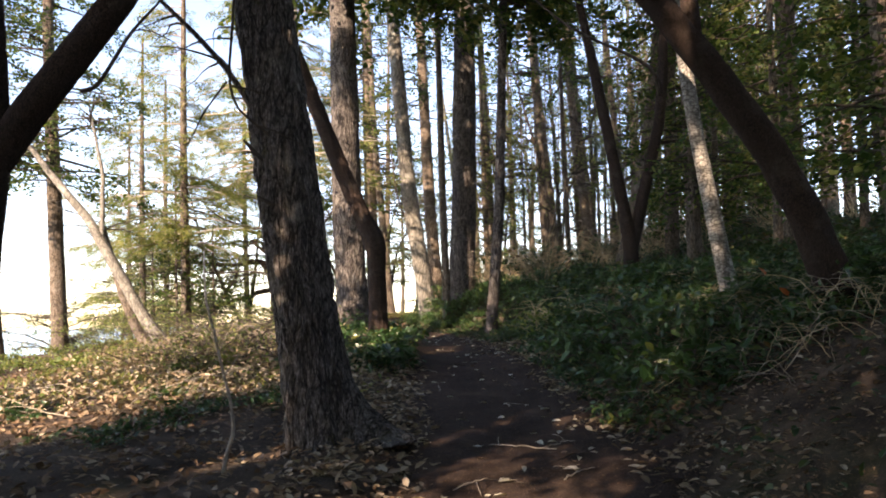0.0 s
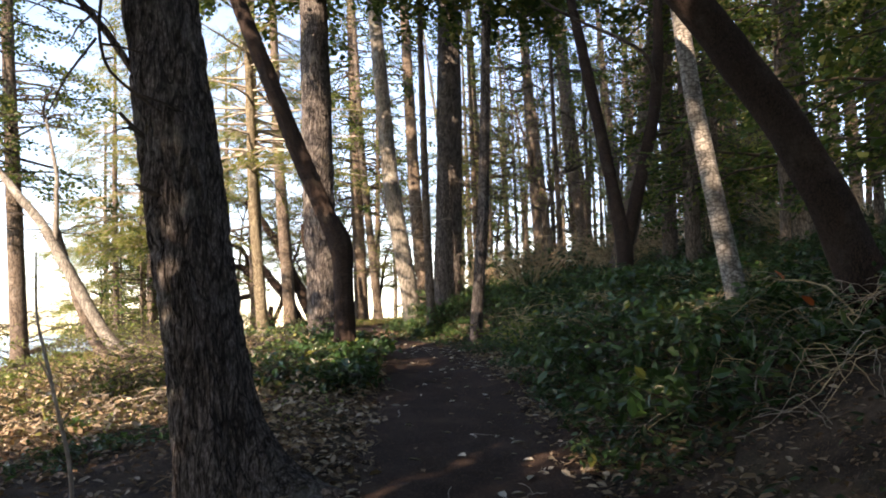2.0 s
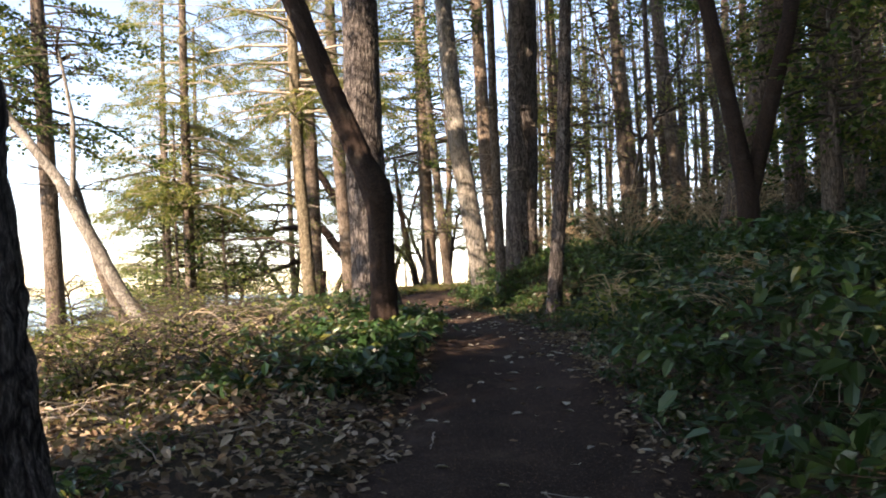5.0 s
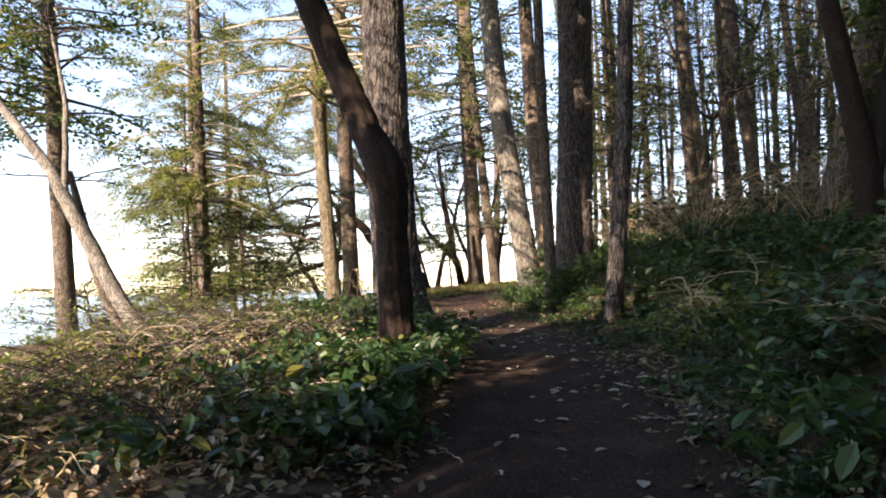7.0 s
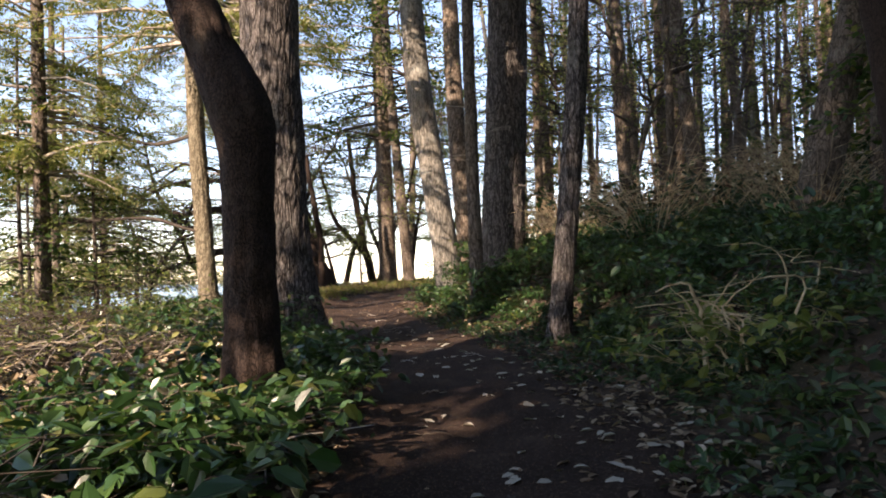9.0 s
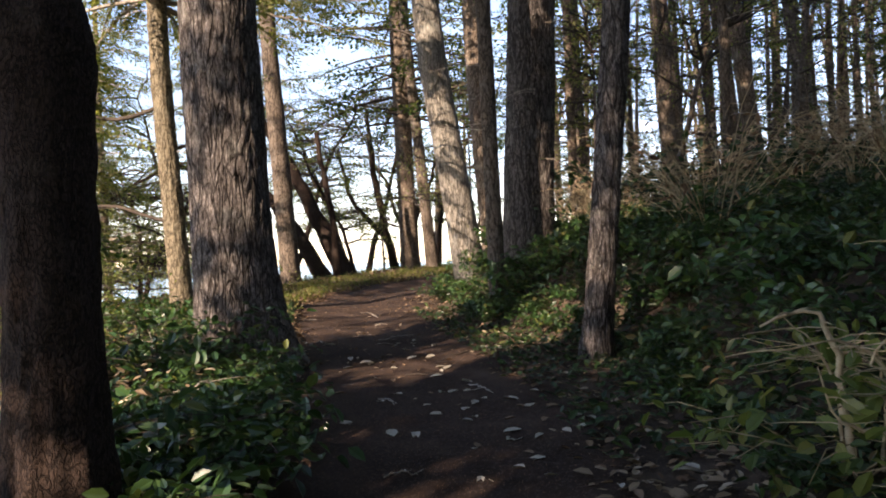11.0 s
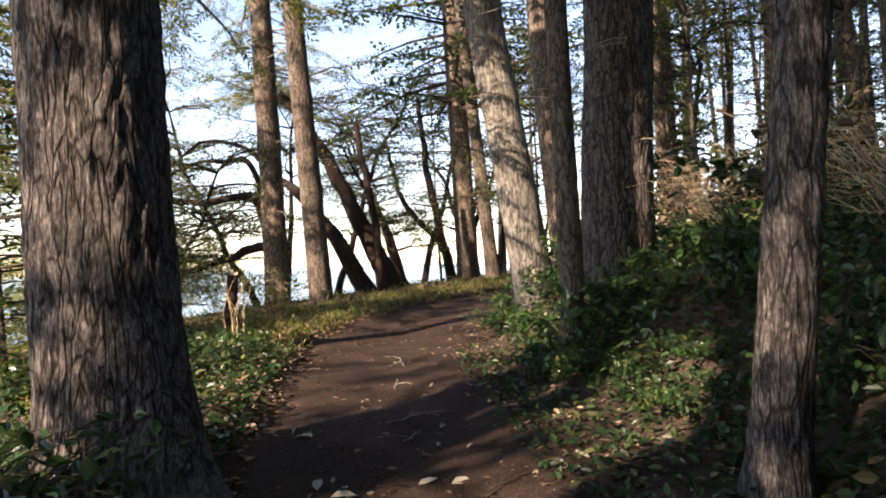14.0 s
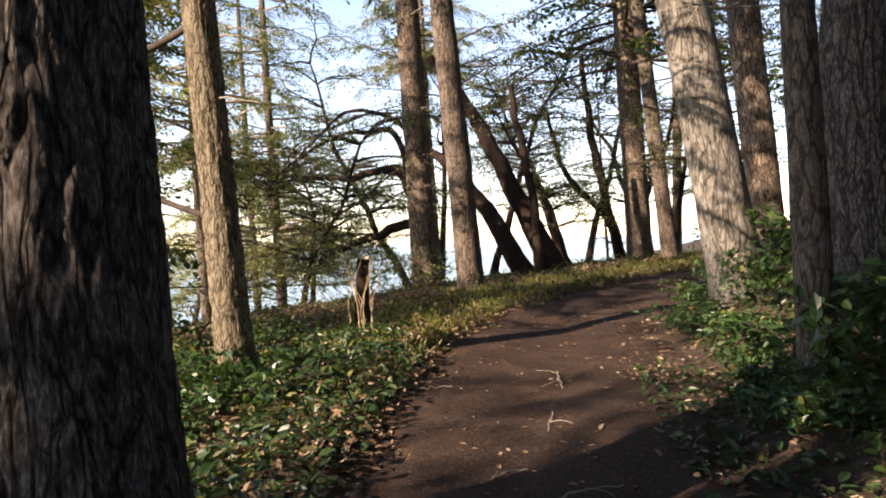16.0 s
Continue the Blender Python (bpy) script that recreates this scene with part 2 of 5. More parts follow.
def curve_path(points, n):
    """A smooth path of n points through the given ones."""
    p = np.asarray(points, dtype=float)
    s = np.concatenate([[0], np.cumsum(np.linalg.norm(np.diff(p, axis=0), axis=1))])
    t = np.linspace(0, 1, n) ** (1.8 if s[-1] > 12 else 1.0) * s[-1]
    lin = np.stack([np.interp(t, s, p[:, k]) for k in range(3)], -1)
    for _ in range(max(1, n // 12)):
        lin[1:-1] = (lin[:-2] + 2 * lin[1:-1] + lin[2:]) / 4
    return lin, t / s[-1]


def ang_world(out):
    return np.arctan2(out[:, 1], out[:, 0])


def bark_mesh(name, points, radius, material, rings, sides, depth, flare=0.5, plate=0.16, seed=0, taper=None, roots=()):
    """A trunk whose bark is cut into long plates by real furrows."""
    path, t = curve_path(points, rings)
    length = np.linalg.norm(np.diff(path, axis=0), axis=1).sum()
    h = t * length
    r = np.interp(t, [0, 1], radius) if taper is None else np.interp(h, taper[0], taper[1])
    v, q, out = tube(path, r, sides)
    hh = np.repeat(h, sides)
    ang = np.tile(np.arange(sides) * 2 * math.pi / sides, rings)
    rr = np.repeat(r, sides)
    root = np.exp(-np.maximum(hh, 0) / 0.32)
    lobes = 0.55 + 0.45 * np.cos(ang * 5 + seed * 1.7) * np.cos(ang * 2 + seed)
    add = flare * root * lobes * rr
    for az, far, drop in roots:
        add += far * np.exp(-np.maximum(hh, 0) / drop) * np.exp(-((np.angle(np.exp(1j * (ang_world(out) - az)))) / 0.55) ** 2)
    if depth > 0:
        for i in range(len(v)):
            a = ang[i]
            p = Vector((math.cos(a) * rr[i] / plate, math.sin(a) * rr[i] / plate, hh[i] / plate * 0.22 + seed * 7))
            p += noise.noise_vector(p * 0.9) * 0.5
            d = noise.voronoi(p)[0]
            edge = min(1.0, (d[1] - d[0]) * 3.4)
            add[i] += depth * (edge - 0.7) + depth * 0.7 * noise.noise(p * 3.1)
    lump = np.array([noise.noise(Vector((math.cos(a) * 1.2, math.sin(a) * 1.2, z * 0.9 + seed * 3))) for a, z in zip(ang, hh)])
    add += 0.06 * rr * lump
    v = v + out * add[:, None]
    return mesh(name, v, q, material=material)


# a leaf folded along its midrib, one long, pointing along +y
LEAF_V = np.array([(0, 0, 0), (0.25, 0.3, 0.06), (0.22, 0.68, 0.02), (0, 1, -0.12), (-0.22, 0.68, 0.02), (-0.25, 0.3, 0.06)])
LEAF_T = np.array([(0, 1, 2, 3), (0, 3, 4, 5)])


def turns(n, up=0.0, spread=1.0, gen=None):
    """Random rotation matrices: any yaw, pitch about up with the spread given, and some roll (radians)."""
    gen = gen or rng
    yaw, pitch, roll = gen.uniform(0, 2 * math.pi, n), gen.normal(up, spread, n), gen.normal(0, spread, n)
    cy, sy, cp, sp, cr, sr = np.cos(yaw), np.sin(yaw), np.cos(pitch), np.sin(pitch), np.cos(roll), np.sin(roll)
    o, z = np.ones(n), np.zeros(n)
    m = lambda *r: np.stack([np.stack(c, -1) for c in r], -2)
    return m((cy, -sy, z), (sy, cy, z), (z, z, o)) @ m((o, z, z), (z, cp, -sp), (z, sp, cp)) @ m((cr, z, sr), (z, o, z), (-sr, z, cr))


def scatter(template_v, template_f, places, rot, size):
    """Copies of a template at many places, as one set of vertices and faces."""
    n, k = len(places), len(template_v)
    v = np.einsum("nij,kj->nki", rot, template_v) * np.asarray(size).reshape(-1, 1, 1) + places[:, None, :]
    f = (template_f[None] + (np.arange(n) * k)[:, None, None]).reshape(-1, template_f.shape[1])
    return v.reshape(-1, 3), f


def spray_template(blades, length=1.0, width=0.1, seed=0):
    """A flat feather of needles on a twig, pointing along +y."""
    g = np.random.default_rng(seed)
    v, f = [], []
    for i in range(blades):
        s = (i + 0.5) / blades
        side = -1 if i % 2 else 1
        a = radians(g.uniform(35, 60)) * side
        ln = (0.42 - 0.28 * s) * g.uniform(0.7, 1.2)
        b = np.array([0, s * 0.9, -0.1 * s * s])
        d = np.array([math.sin(a), math.cos(a), g.uniform(-0.35, 0.1)]) * ln
        wv = np.array([math.cos(a), -math.sin(a), 0]) * width * g.uniform(0.6, 1.1)
        k = len(v)
        v += [b - wv * 0.3, b + d * 0.55 - wv * 0.55, b + d, b + d * 0.55 + wv * 0.55]
        f += [(k, k + 1, k + 2), (k, k + 2, k + 3)]
    return np.array(v) * length, np.array(f)


SPRAY_V, SPRAY_F = spray_template(9, 1.0, 0.085, 3)
FAR_V, FAR_F = spray_template(4, 1.0, 0.24, 4)


# ---- the ground ----
def ease(v):
    v = np.clip(v, 0, 1)
    return v * v * (3 - 2 * v)


def trail_x(y):
    return np.interp(y, [-40, 0, 6, 12, 16, 18, 20, 22, 24, 26, 28, 30, 32, 35, 40, 60], [-2.0, 0.5, 0.75, 0.55, 0.1, -0.35, -0.95, -1.6, -2.2, -2.6, -2.7, -2.4, -1.7, -0.5, 1.5, 8.0])


def trail_z(y):
    return np.interp(y, [-40, 0, 4.5, 7.5, 9, 11, 13, 14.7, 17.3, 20, 23, 27, 32, 40, 60, 400], [-1.5, 0, 0.2, 0.3, 0.38, 0.5, 0.72, 0.8, 0.92, 1.0, 1.1, 1.2, 1.38, 1.7, 1.7, 1.5])


def bank_x(y):
    """The foot of the landward bank."""
    return np.interp(y, [-40, 0, 6, 12, 16, 19.5, 21, 23, 25, 27, 29, 31, 33, 36, 40, 60], [-1.0, 1.45, 1.7, 1.5, 1.6, 1.4, 0.6, -0.3, -0.9, -1.4, -1.35, -0.7, 0.2, 1.4, 3.2, 10.0])


def edge_x(y):
    """The brink of the bluff over the sea."""
    return np.interp(y, [-60, 10, 16, 22, 27, 32, 40, 60, 200], [-22, -16, -15, -14, -11, -9.2, -8.6, -9, -14])


def wobble(x, y):
    return (0.035 * np.sin(1.9 * x + 0.7 * y) * np.cos(1.3 * y - 0.5 * x) + 0.02 * np.sin(4.3 * x + 1.1) * np.sin(3.7 * y)
            + 0.012 * np.sin(9.1 * x + 2.3 * y) * np.sin(8.3 * y - 3.1 * x))


def height(x, y):
    x, y = np.asarray(x, dtype=float), np.asarray(y, dtype=float)
    d = x - trail_x(y)
    r, l = np.maximum(0, x - bank_x(y)), np.maximum(0, -d - 1.0)
    z = trail_z(y) + 0.7 * ease(r / 1.9) + 0.2 * np.minimum(r, 14) + 0.02 * np.clip(r - 14, 0, 60)
    z += 0.12 * ease(l / 0.5) - 0.03 * np.minimum(l, 4) - 0.1 * np.clip(l - 4, 0, 10)
    z += wobble(x, y) * (0.45 + 0.9 * ease((np.abs(d) - 0.8) / 1.0))
    z -= 0.05 * np.exp(-(d / 0.55) ** 2)
    fall = np.maximum(0, edge_x(y) - x)
    return z - 0.35 * np.minimum(fall, 2) - 1.1 * np.clip(fall - 2, 0, 30)


def lines(lo, a, b, hi, step, grow=1.25):
    """Grid lines, close together between a and b and wider apart out to lo and hi."""
    mid = np.arange(a, b + step / 2, step)
    up, s = [mid[-1]], step
    while up[-1] < hi:
        s *= grow
        up.append(up[-1] + s)
    down, s = [mid[0]], step
    while down[-1] > lo:
        s *= grow
        down.append(down[-1] - s)
    return np.array(down[:0:-1] + list(mid) + up[1:])


def grid(xs, ys, fz):
    x, y = np.meshgrid(xs, ys)
    v = np.stack([x, y, fz(x, y)], -1).reshape(-1, 3)
    n = len(xs)
    i, j = np.meshgrid(np.arange(len(ys) - 1), np.arange(n - 1), indexing="ij")
    return v, np.stack([i * n + j, i * n + j + 1, (i + 1) * n + j + 1, (i + 1) * n + j], -1).reshape(-1, 4)


ground = new("ground", mesh("ground", *grid(lines(-60, -9, 7, 900, 0.14), lines(-300, -3, 36, 900, 0.14), height), material=forest_floor()))
tagged(ground, "brown forest floor of soil and leaf litter rising to a bank", "ground", kind="structure")

ty = np.arange(-6, 44, 0.07)
td = np.linspace(-1.25, 1.25, 34)
tx, tyy = np.meshgrid(td, ty)
ragged = 1 + 0.13 * np.sin(tyy * 2.3) + 0.08 * np.sin(tyy * 5.9 + np.sign(tx) * 2) + 0.05 * np.sin(tyy * 13 + tx)
ragged = ragged * np.interp(tyy, [14, 20, 30], [1.0, 1.12, 1.12])
gx = trail_x(tyy) + tx * ragged
gz = height(gx, tyy) + 0.03 - 0.075 * ease((np.abs(tx) - 0.85) / 0.4)
n = len(td)
i, j = np.meshgrid(np.arange(len(ty) - 1), np.arange(n - 1), indexing="ij")
trail = new("trail", mesh("trail", np.stack([gx, tyy, gz], -1).reshape(-1, 3), np.stack([i * n + j, i * n + j + 1, (i + 1) * n + j + 1, (i + 1) * n + j], -1).reshape(-1, 4), material=soil()))
tagged(trail, "trodden dark brown dirt footpath with needles and crumbs", "trail", kind="structure")

sea = new("water", mesh("water", np.array([(-3500, -3000, -17), (60, -3000, -17), (60, 4500, -17), (-3500, 4500, -17)], dtype=float), np.array([(0, 1, 2, 3)]), material=water()))
tagged(sea, "pale blue rippled sea below the bluff", "sea", kind="structure")


# ---- trees ----
def limb_path(start, az, length, rise, droop, n=8, gen=None, bend=0.25):
    gen = gen or rng
    s = np.linspace(0, 1, n)
    a = az + np.cumsum(gen.normal(0, bend / n * 2, n))
    step = length / (n - 1)
    dz = rise - (rise + droop) * s + gen.normal(0, 0.08, n)
    p = [np.array(start, dtype=float)]
    for k in range(1, n):
        hz = math.sqrt(max(0.05, 1 - min(0.95, dz[k] ** 2)))
        p.append(p[-1] + step * np.array([math.cos(a[k]) * hz, math.sin(a[k]) * hz, dz[k]]))
    return np.array(p)


def crown_parts(axis, low, high, reach, limbs, sprays, size, seed, droop=0.35, side=None, far=False, bias=1.25):
    """Limbs and needle sprays round a stem. axis(z) gives the stem's x, y. side: azimuth and spread that the limbs keep to."""
    g = np.random.default_rng(seed)
    wood, places, rots, sizes = [], [], [], []
    for k in range(limbs):
        s = (k + g.uniform(0, 1)) / limbs
        z = low + (high - low) * s ** bias
        s = (z - low) / (high - low)
        ln = reach * (1.0 - 0.8 * s ** 1.3) * g.uniform(0.6, 1.15)
        az = g.uniform(0, 2 * math.pi) if side is None else g.normal(*side)
        p = limb_path((*axis(z), z), az, ln, g.uniform(0.0, 0.25), droop + g.uniform(-0.35, 0.4), 7, g)
        v, q, _ = tube(p[::2], np.linspace(0.012 + 0.012 * ln, 0.004, 4), 3)
        wood.append((v, q))
        m = max(3, int(sprays * ln / reach))
        at = g.uniform(0.18, 1.0, m) ** 0.8 * 6
        i0 = np.minimum(at.astype(int), 5)
        fr = (at - i0)[:, None]
        pts = p[i0] * (1 - fr) + p[i0 + 1] * fr
        yaw = az - math.pi / 2 + g.normal(0, 0.75, m)
        pit = g.normal(-0.3, 0.3, m)
        rol = g.normal(0, 0.5, m)
        R = np.stack([np.array(Matrix.Rotation(c, 3, "Z") @ Matrix.Rotation(a, 3, "X") @ Matrix.Rotation(b, 3, "Y")) for a, b, c in zip(pit, rol, yaw)])
        places.append(pts + g.normal(0, 0.06, (m, 3)))
        rots.append(R)
        sizes.append(size * g.uniform(0.55, 1.25, m))
    fv, ff = scatter(FAR_V if far else SPRAY_V, FAR_F if far else SPRAY_F, np.concatenate(places), np.concatenate(rots), np.concatenate(sizes))
    return join(wood), (fv, ff)


def stubs(axis, radius, low, high, count, reach, seed):
    """Thin dead branches along a bare trunk."""
    g = np.random.default_rng(seed)
    out = []
    for k in range(count):
        z = g.uniform(low, high)
        az = g.uniform(0, 2 * math.pi)
        ln = reach * g.uniform(0.3, 1.0)
        p = limb_path((*axis(z), z), az, ln, g.uniform(-0.1, 0.3), g.uniform(0.0, 0.5), 6, g, 0.8)
        out.append(tube(p, np.linspace(0.011, 0.003, 6), 3)[:2])
        for _ in range(2):
            i = g.integers(2, 5)
            b = limb_path(p[i], az + g.choice([-0.8, 0.8]) + g.normal(0, 0.2), ln * 0.4, 0.1, 0.3, 4, g)
            out.append(tube(b, np.linspace(0.006, 0.002, 4), 3)[:2])
    return join(out)


def axis_of(points):
    p = np.asarray(points, dtype=float)
    return lambda z: (float(np.interp(z, p[:, 2], p[:, 0])), float(np.interp(z, p[:, 2], p[:, 1])))


def tree(name, label, base, top, dia, tall, bark, rings=60, sides=16, depth=0.0, flare=0.45, mids=(), crown=None, dead=0, seed=0, plate=0.16,
         category="tree", group="", needles=None, roots=(), limb_wood=DARK_TWIG, fine=False):
    """A conifer: base and top are two seen points of the stem's axis; it runs on to its full height."""
    b, t = np.array(base, dtype=float), np.array(top, dtype=float)
    ground_z = float(height(b[0], b[1])) - 0.06
    lean = (t - b) / (t[2] - b[2])
    foot = b + lean * (ground_z - b[2])
    pts = [foot] + [np.array(m, dtype=float) for m in mids] + [t]
    tip = t + lean * 0.5 * max(0.0, tall - (t[2] - ground_z)) + np.array([0, 0, 0.5 * max(0.0, tall - (t[2] - ground_z))])
    if tall > t[2] - ground_z:
        pts.append(tip)
    pts = np.array(pts) - foot
    e = thing(name, *foot, label, category, group)
    ln = pts[-1][2]
    tap = ([0, ln * 0.25, ln * 0.7, ln * 1.2], [dia / 2 * 1.04, dia / 2 * 0.92, dia / 2 * 0.6, 0.02])
    part("trunk", bark_mesh("trunk", pts, None, bark, rings, sides, depth, flare, plate, seed, tap, roots), e)
    ax = axis_of(pts)
    if dead:
        part("dead_branchwork", mesh("dead_branchwork", *stubs(ax, dia / 2, 1.6, min(ln, 8), dead, 1.3, seed + 50), material=GREY_TWIG), e, "thin bare dead branches", "stuff")
    if crown:
        low, high, reach, limbs, sprays, size = crown[:6]
        wood, leaf = crown_parts(ax, low, min(high, ln), reach, limbs, sprays, size, seed + 100, bias=2.0 if needles else 1.3, far=not (needles or fine))
        part("limb_work", mesh("limb_work", *wood, material=limb_wood), e, "", "stuff")
        part("crown", mesh("crown", *leaf, material=needles or NEEDLES, smooth=False), e)
    return e


for k, (x, y, tall, low, reach) in enumerate([(-12.6, 31, 15, 5.5, 3.6), (-15.5, 36.5, 17, 7, 4.0), (-10.6, 40, 16, 8, 3.4), (-12.8, 34.2, 15, 4.2, 3.6), (-8.0, 23.0, 13, 3.0, 2.6)]):
    tree("fir", "feathery sunlit fir rising from below the brink", (x, y, 1.0), (x - 0.2, y, 7.0), 0.3, tall, FAR_BARK, 50, 14, 0.006, 0.3, crown=(low, tall, reach, 90, 44, 0.46), seed=470 + k, needles=LIT_NEEDLES, limb_wood=GREY_TWIG)

# the near fir beside the path
NEAR_FIR = tree("douglas_fir", "big fir trunk with deeply furrowed grey bark and mossy foot", (-1.06, 6.6, 0.26), (-1.64, 6.6, 4.41), 0.55, 19, FIR_BARK, 380, 160, 0.03, 0.35,
     crown=(10.2, 19, 5.0, 150, 60, 0.7), fine=True, seed=1, plate=0.1, roots=((-0.15, 0.55, 0.26), (-1.4, 0.12, 0.3), (3.0, 0.05, 0.3)))
tree("douglas_fir", "massive fir trunk with thick furrowed bark at the path's edge", (-2.33, 19.0, 1.44), (-2.47, 19.0, 4.9), 0.78, 26, FIR_BARK, 420, 200, 0.015, 0.3,
     crown=(9.6, 26, 5.0, 150, 64, 0.85), seed=2, plate=0.075, roots=((-0.3, 0.3, 0.6), (-1.6, 0.16, 0.4), (2.6, 0.1, 0.5)))
tree("fir", "large fir with dark furrowed bark on the bank", (0.64, 24.5, 2.0), (0.81, 24.5, 6.25), 0.84, 28, FIR_BARK, 280, 130, 0.015, 0.3, crown=(12, 28, 4.2, 60, 36, 0.8), dead=10, seed=3, plate=0.1)
tree("fir", "slim fir trunk rising from ivy beside the path", (1.3, 19.4, 1.4), (1.56, 19.4, 4.35), 0.285, 18, FIR_BARK, 220, 70, 0.013, 0.5, crown=(9.2, 18, 3.6, 110, 50, 0.8), seed=4, plate=0.07)
tree("fir", "leaning pale trunk with smooth flaky bark above the path", (-0.57, 26.5, 2.14), (-1.2, 26.5, 6.27), 0.6, 24, PALE_BARK, 120, 48, 0.008, 0.25, crown=(11.5, 24, 3.2, 36, 30, 0.6), seed=5)
tree("fir", "slender grey trunk on the edge of the bank", (0.13, 23.2, 2.1), (0.05, 23.2, 5.82), 0.25, 19, FAR_BARK, 120, 36, 0.008, 0.3, crown=(10, 19, 2.2, 30, 24, 0.5), dead=8, seed=6)
tree("fir", "reddish trunk banded with sun and shadow", (-3.51, 38, 2.0), (-3.77, 38, 10.6), 0.66, 26, RED_BARK, 90, 30, 0.012, 0.25, crown=(5.4, 26, 4.6, 110, 40, 0.6), dead=14, seed=7)
tree("fir", "slim leaning fir trunk beside a reddish one", (-2.62, 37, 2.1), (-3.33, 37, 10.2), 0.4, 22, FAR_BARK, 90, 26, 0.008, 0.25, crown=(6.5, 22, 3.6, 70, 36, 0.55), seed=8)
tree("fir", "sunlit fir trunk at the brink of the bluff", (-7.15, 31.9, 1.5), (-7.4, 31.9, 8.98), 0.58, 22, RED_BARK, 110, 36, 0.012, 0.25, crown=(8.2, 22, 4.4, 44, 36, 0.5), dead=14, seed=9, needles=LIT_NEEDLES, limb_wood=GREY_TWIG)
tree("fir", "sunlit leaning fir trunk with grey plated bark", (-5.5, 30.5, 1.4), (-5.99, 30.5, 8.3), 0.5, 20, FAR_BARK, 110, 36, 0.012, 0.25, crown=(8.0, 20, 3.6, 40, 34, 0.5), dead=10, seed=10, needles=LIT_NEEDLES, limb_wood=GREY_TWIG)
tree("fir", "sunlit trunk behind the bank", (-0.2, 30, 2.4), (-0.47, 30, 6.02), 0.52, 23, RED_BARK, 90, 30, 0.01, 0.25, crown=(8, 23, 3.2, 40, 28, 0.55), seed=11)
SEA_FIR = tree("fir", "slender yellowish trunk among salal on the seaward edge", (-4.7, 22.7, 1.22), (-4.97, 22.7, 4.74), 0.33, 17, SEA_BARK, 190, 70, 0.013, 0.35, crown=(5.0, 17, 4.0, 84, 52, 0.46), dead=5, seed=12, needles=LIT_NEEDLES, limb_wood=GREY_TWIG, plate=0.075)
tree("fir", "dark upright trunk against the bright sea sky", (-12.4, 24, -0.02), (-13.2, 24, 11.2), 0.5, 20, FAR_BARK, 70, 24, 0.01, 0.4, crown=(5.6, 20, 3.7, 84, 50, 0.55), dead=12, seed=13)
tree("fir", "dark trunk at the brink against the bright sky", (-12.9, 21.3, 0.45), (-13.6, 21.3, 7.01), 0.42, 17, FAR_BARK, 70, 24, 0.01, 0.4, crown=(5.2, 17, 3.6, 80, 40, 0.5), dead=10, seed=14)
tree("fir", "trunk on the bank behind dry bracken", (4.78, 33, 4.2), (4.57, 33, 8.7), 0.44, 22, FAR_BARK, 60, 20, 0.01, 0.2, crown=(9, 22, 3, 40, 26, 0.55), dead=10, seed=15)
tree("fir", "sun-flecked trunk on the bank", (6.18, 30, 3.8), (5.7, 30, 7.98), 0.4, 22, RED_BARK, 60, 20, 0.01, 0.2, crown=(8, 22, 3, 40, 26, 0.55), dead=10, seed=16)
tree("fir", "slim trunk on the bank", (8.87, 34, 4.6), (8.35, 34, 9.3), 0.33, 20, FAR_BARK, 60, 18, 0.01, 0.2, crown=(8, 20, 3, 36, 26, 0.55), dead=10, seed=17)
tree("fir", "thin dark trunk on the bank", (4.73, 27, 2.74), (4.65, 27, 6.95), 0.2, 16, FAR_BARK, 60, 16, 0.005, 0.2, crown=(7, 16, 2, 30, 22, 0.45), dead=8, seed=18)
tree("fir", "stout trunk leaning over the bank", (5.37, 21, 3.2), (6.21, 21, 6.59), 0.55, 20, FAR_BARK, 60, 24, 0.012, 0.3, crown=(7, 20, 3.2, 36, 28, 0.5), seed=19)
tree("fir", "dim trunk deep in the shaded bank", (7.13, 22.5, 3.5), (7.27, 22.5, 8.12), 0.42, 21, FAR_BARK, 60, 20, 0.01, 0.2, crown=(6.5, 21, 3, 40, 28, 0.5), dead=8, seed=20)
tree("fir", "dim trunk in the shaded bank", (6.77, 19.5, 3.3), (6.79, 19.5, 7.36), 0.39, 19, FAR_BARK, 60, 20, 0.01, 0.2, crown=(6.0, 19, 3, 40, 28, 0.5), dead=8, seed=21)
tree("fir", "trunk standing among dry stems on the bank", (5.6, 36, 4.31), (4.9, 36, 13.0), 0.6, 24, RED_BARK, 60, 20, 0.01, 0.2, crown=(9, 24, 3.4, 40, 26, 0.6), dead=8, seed=22)
tree("fir", "trunk on the upper bank in patchy sun", (7.96, 38, 5.2), (7.32, 38, 11.68), 0.5, 23, RED_BARK, 60, 20, 0.01, 0.2, crown=(9, 23, 3.2, 36, 26, 0.6), dead=8, seed=23)


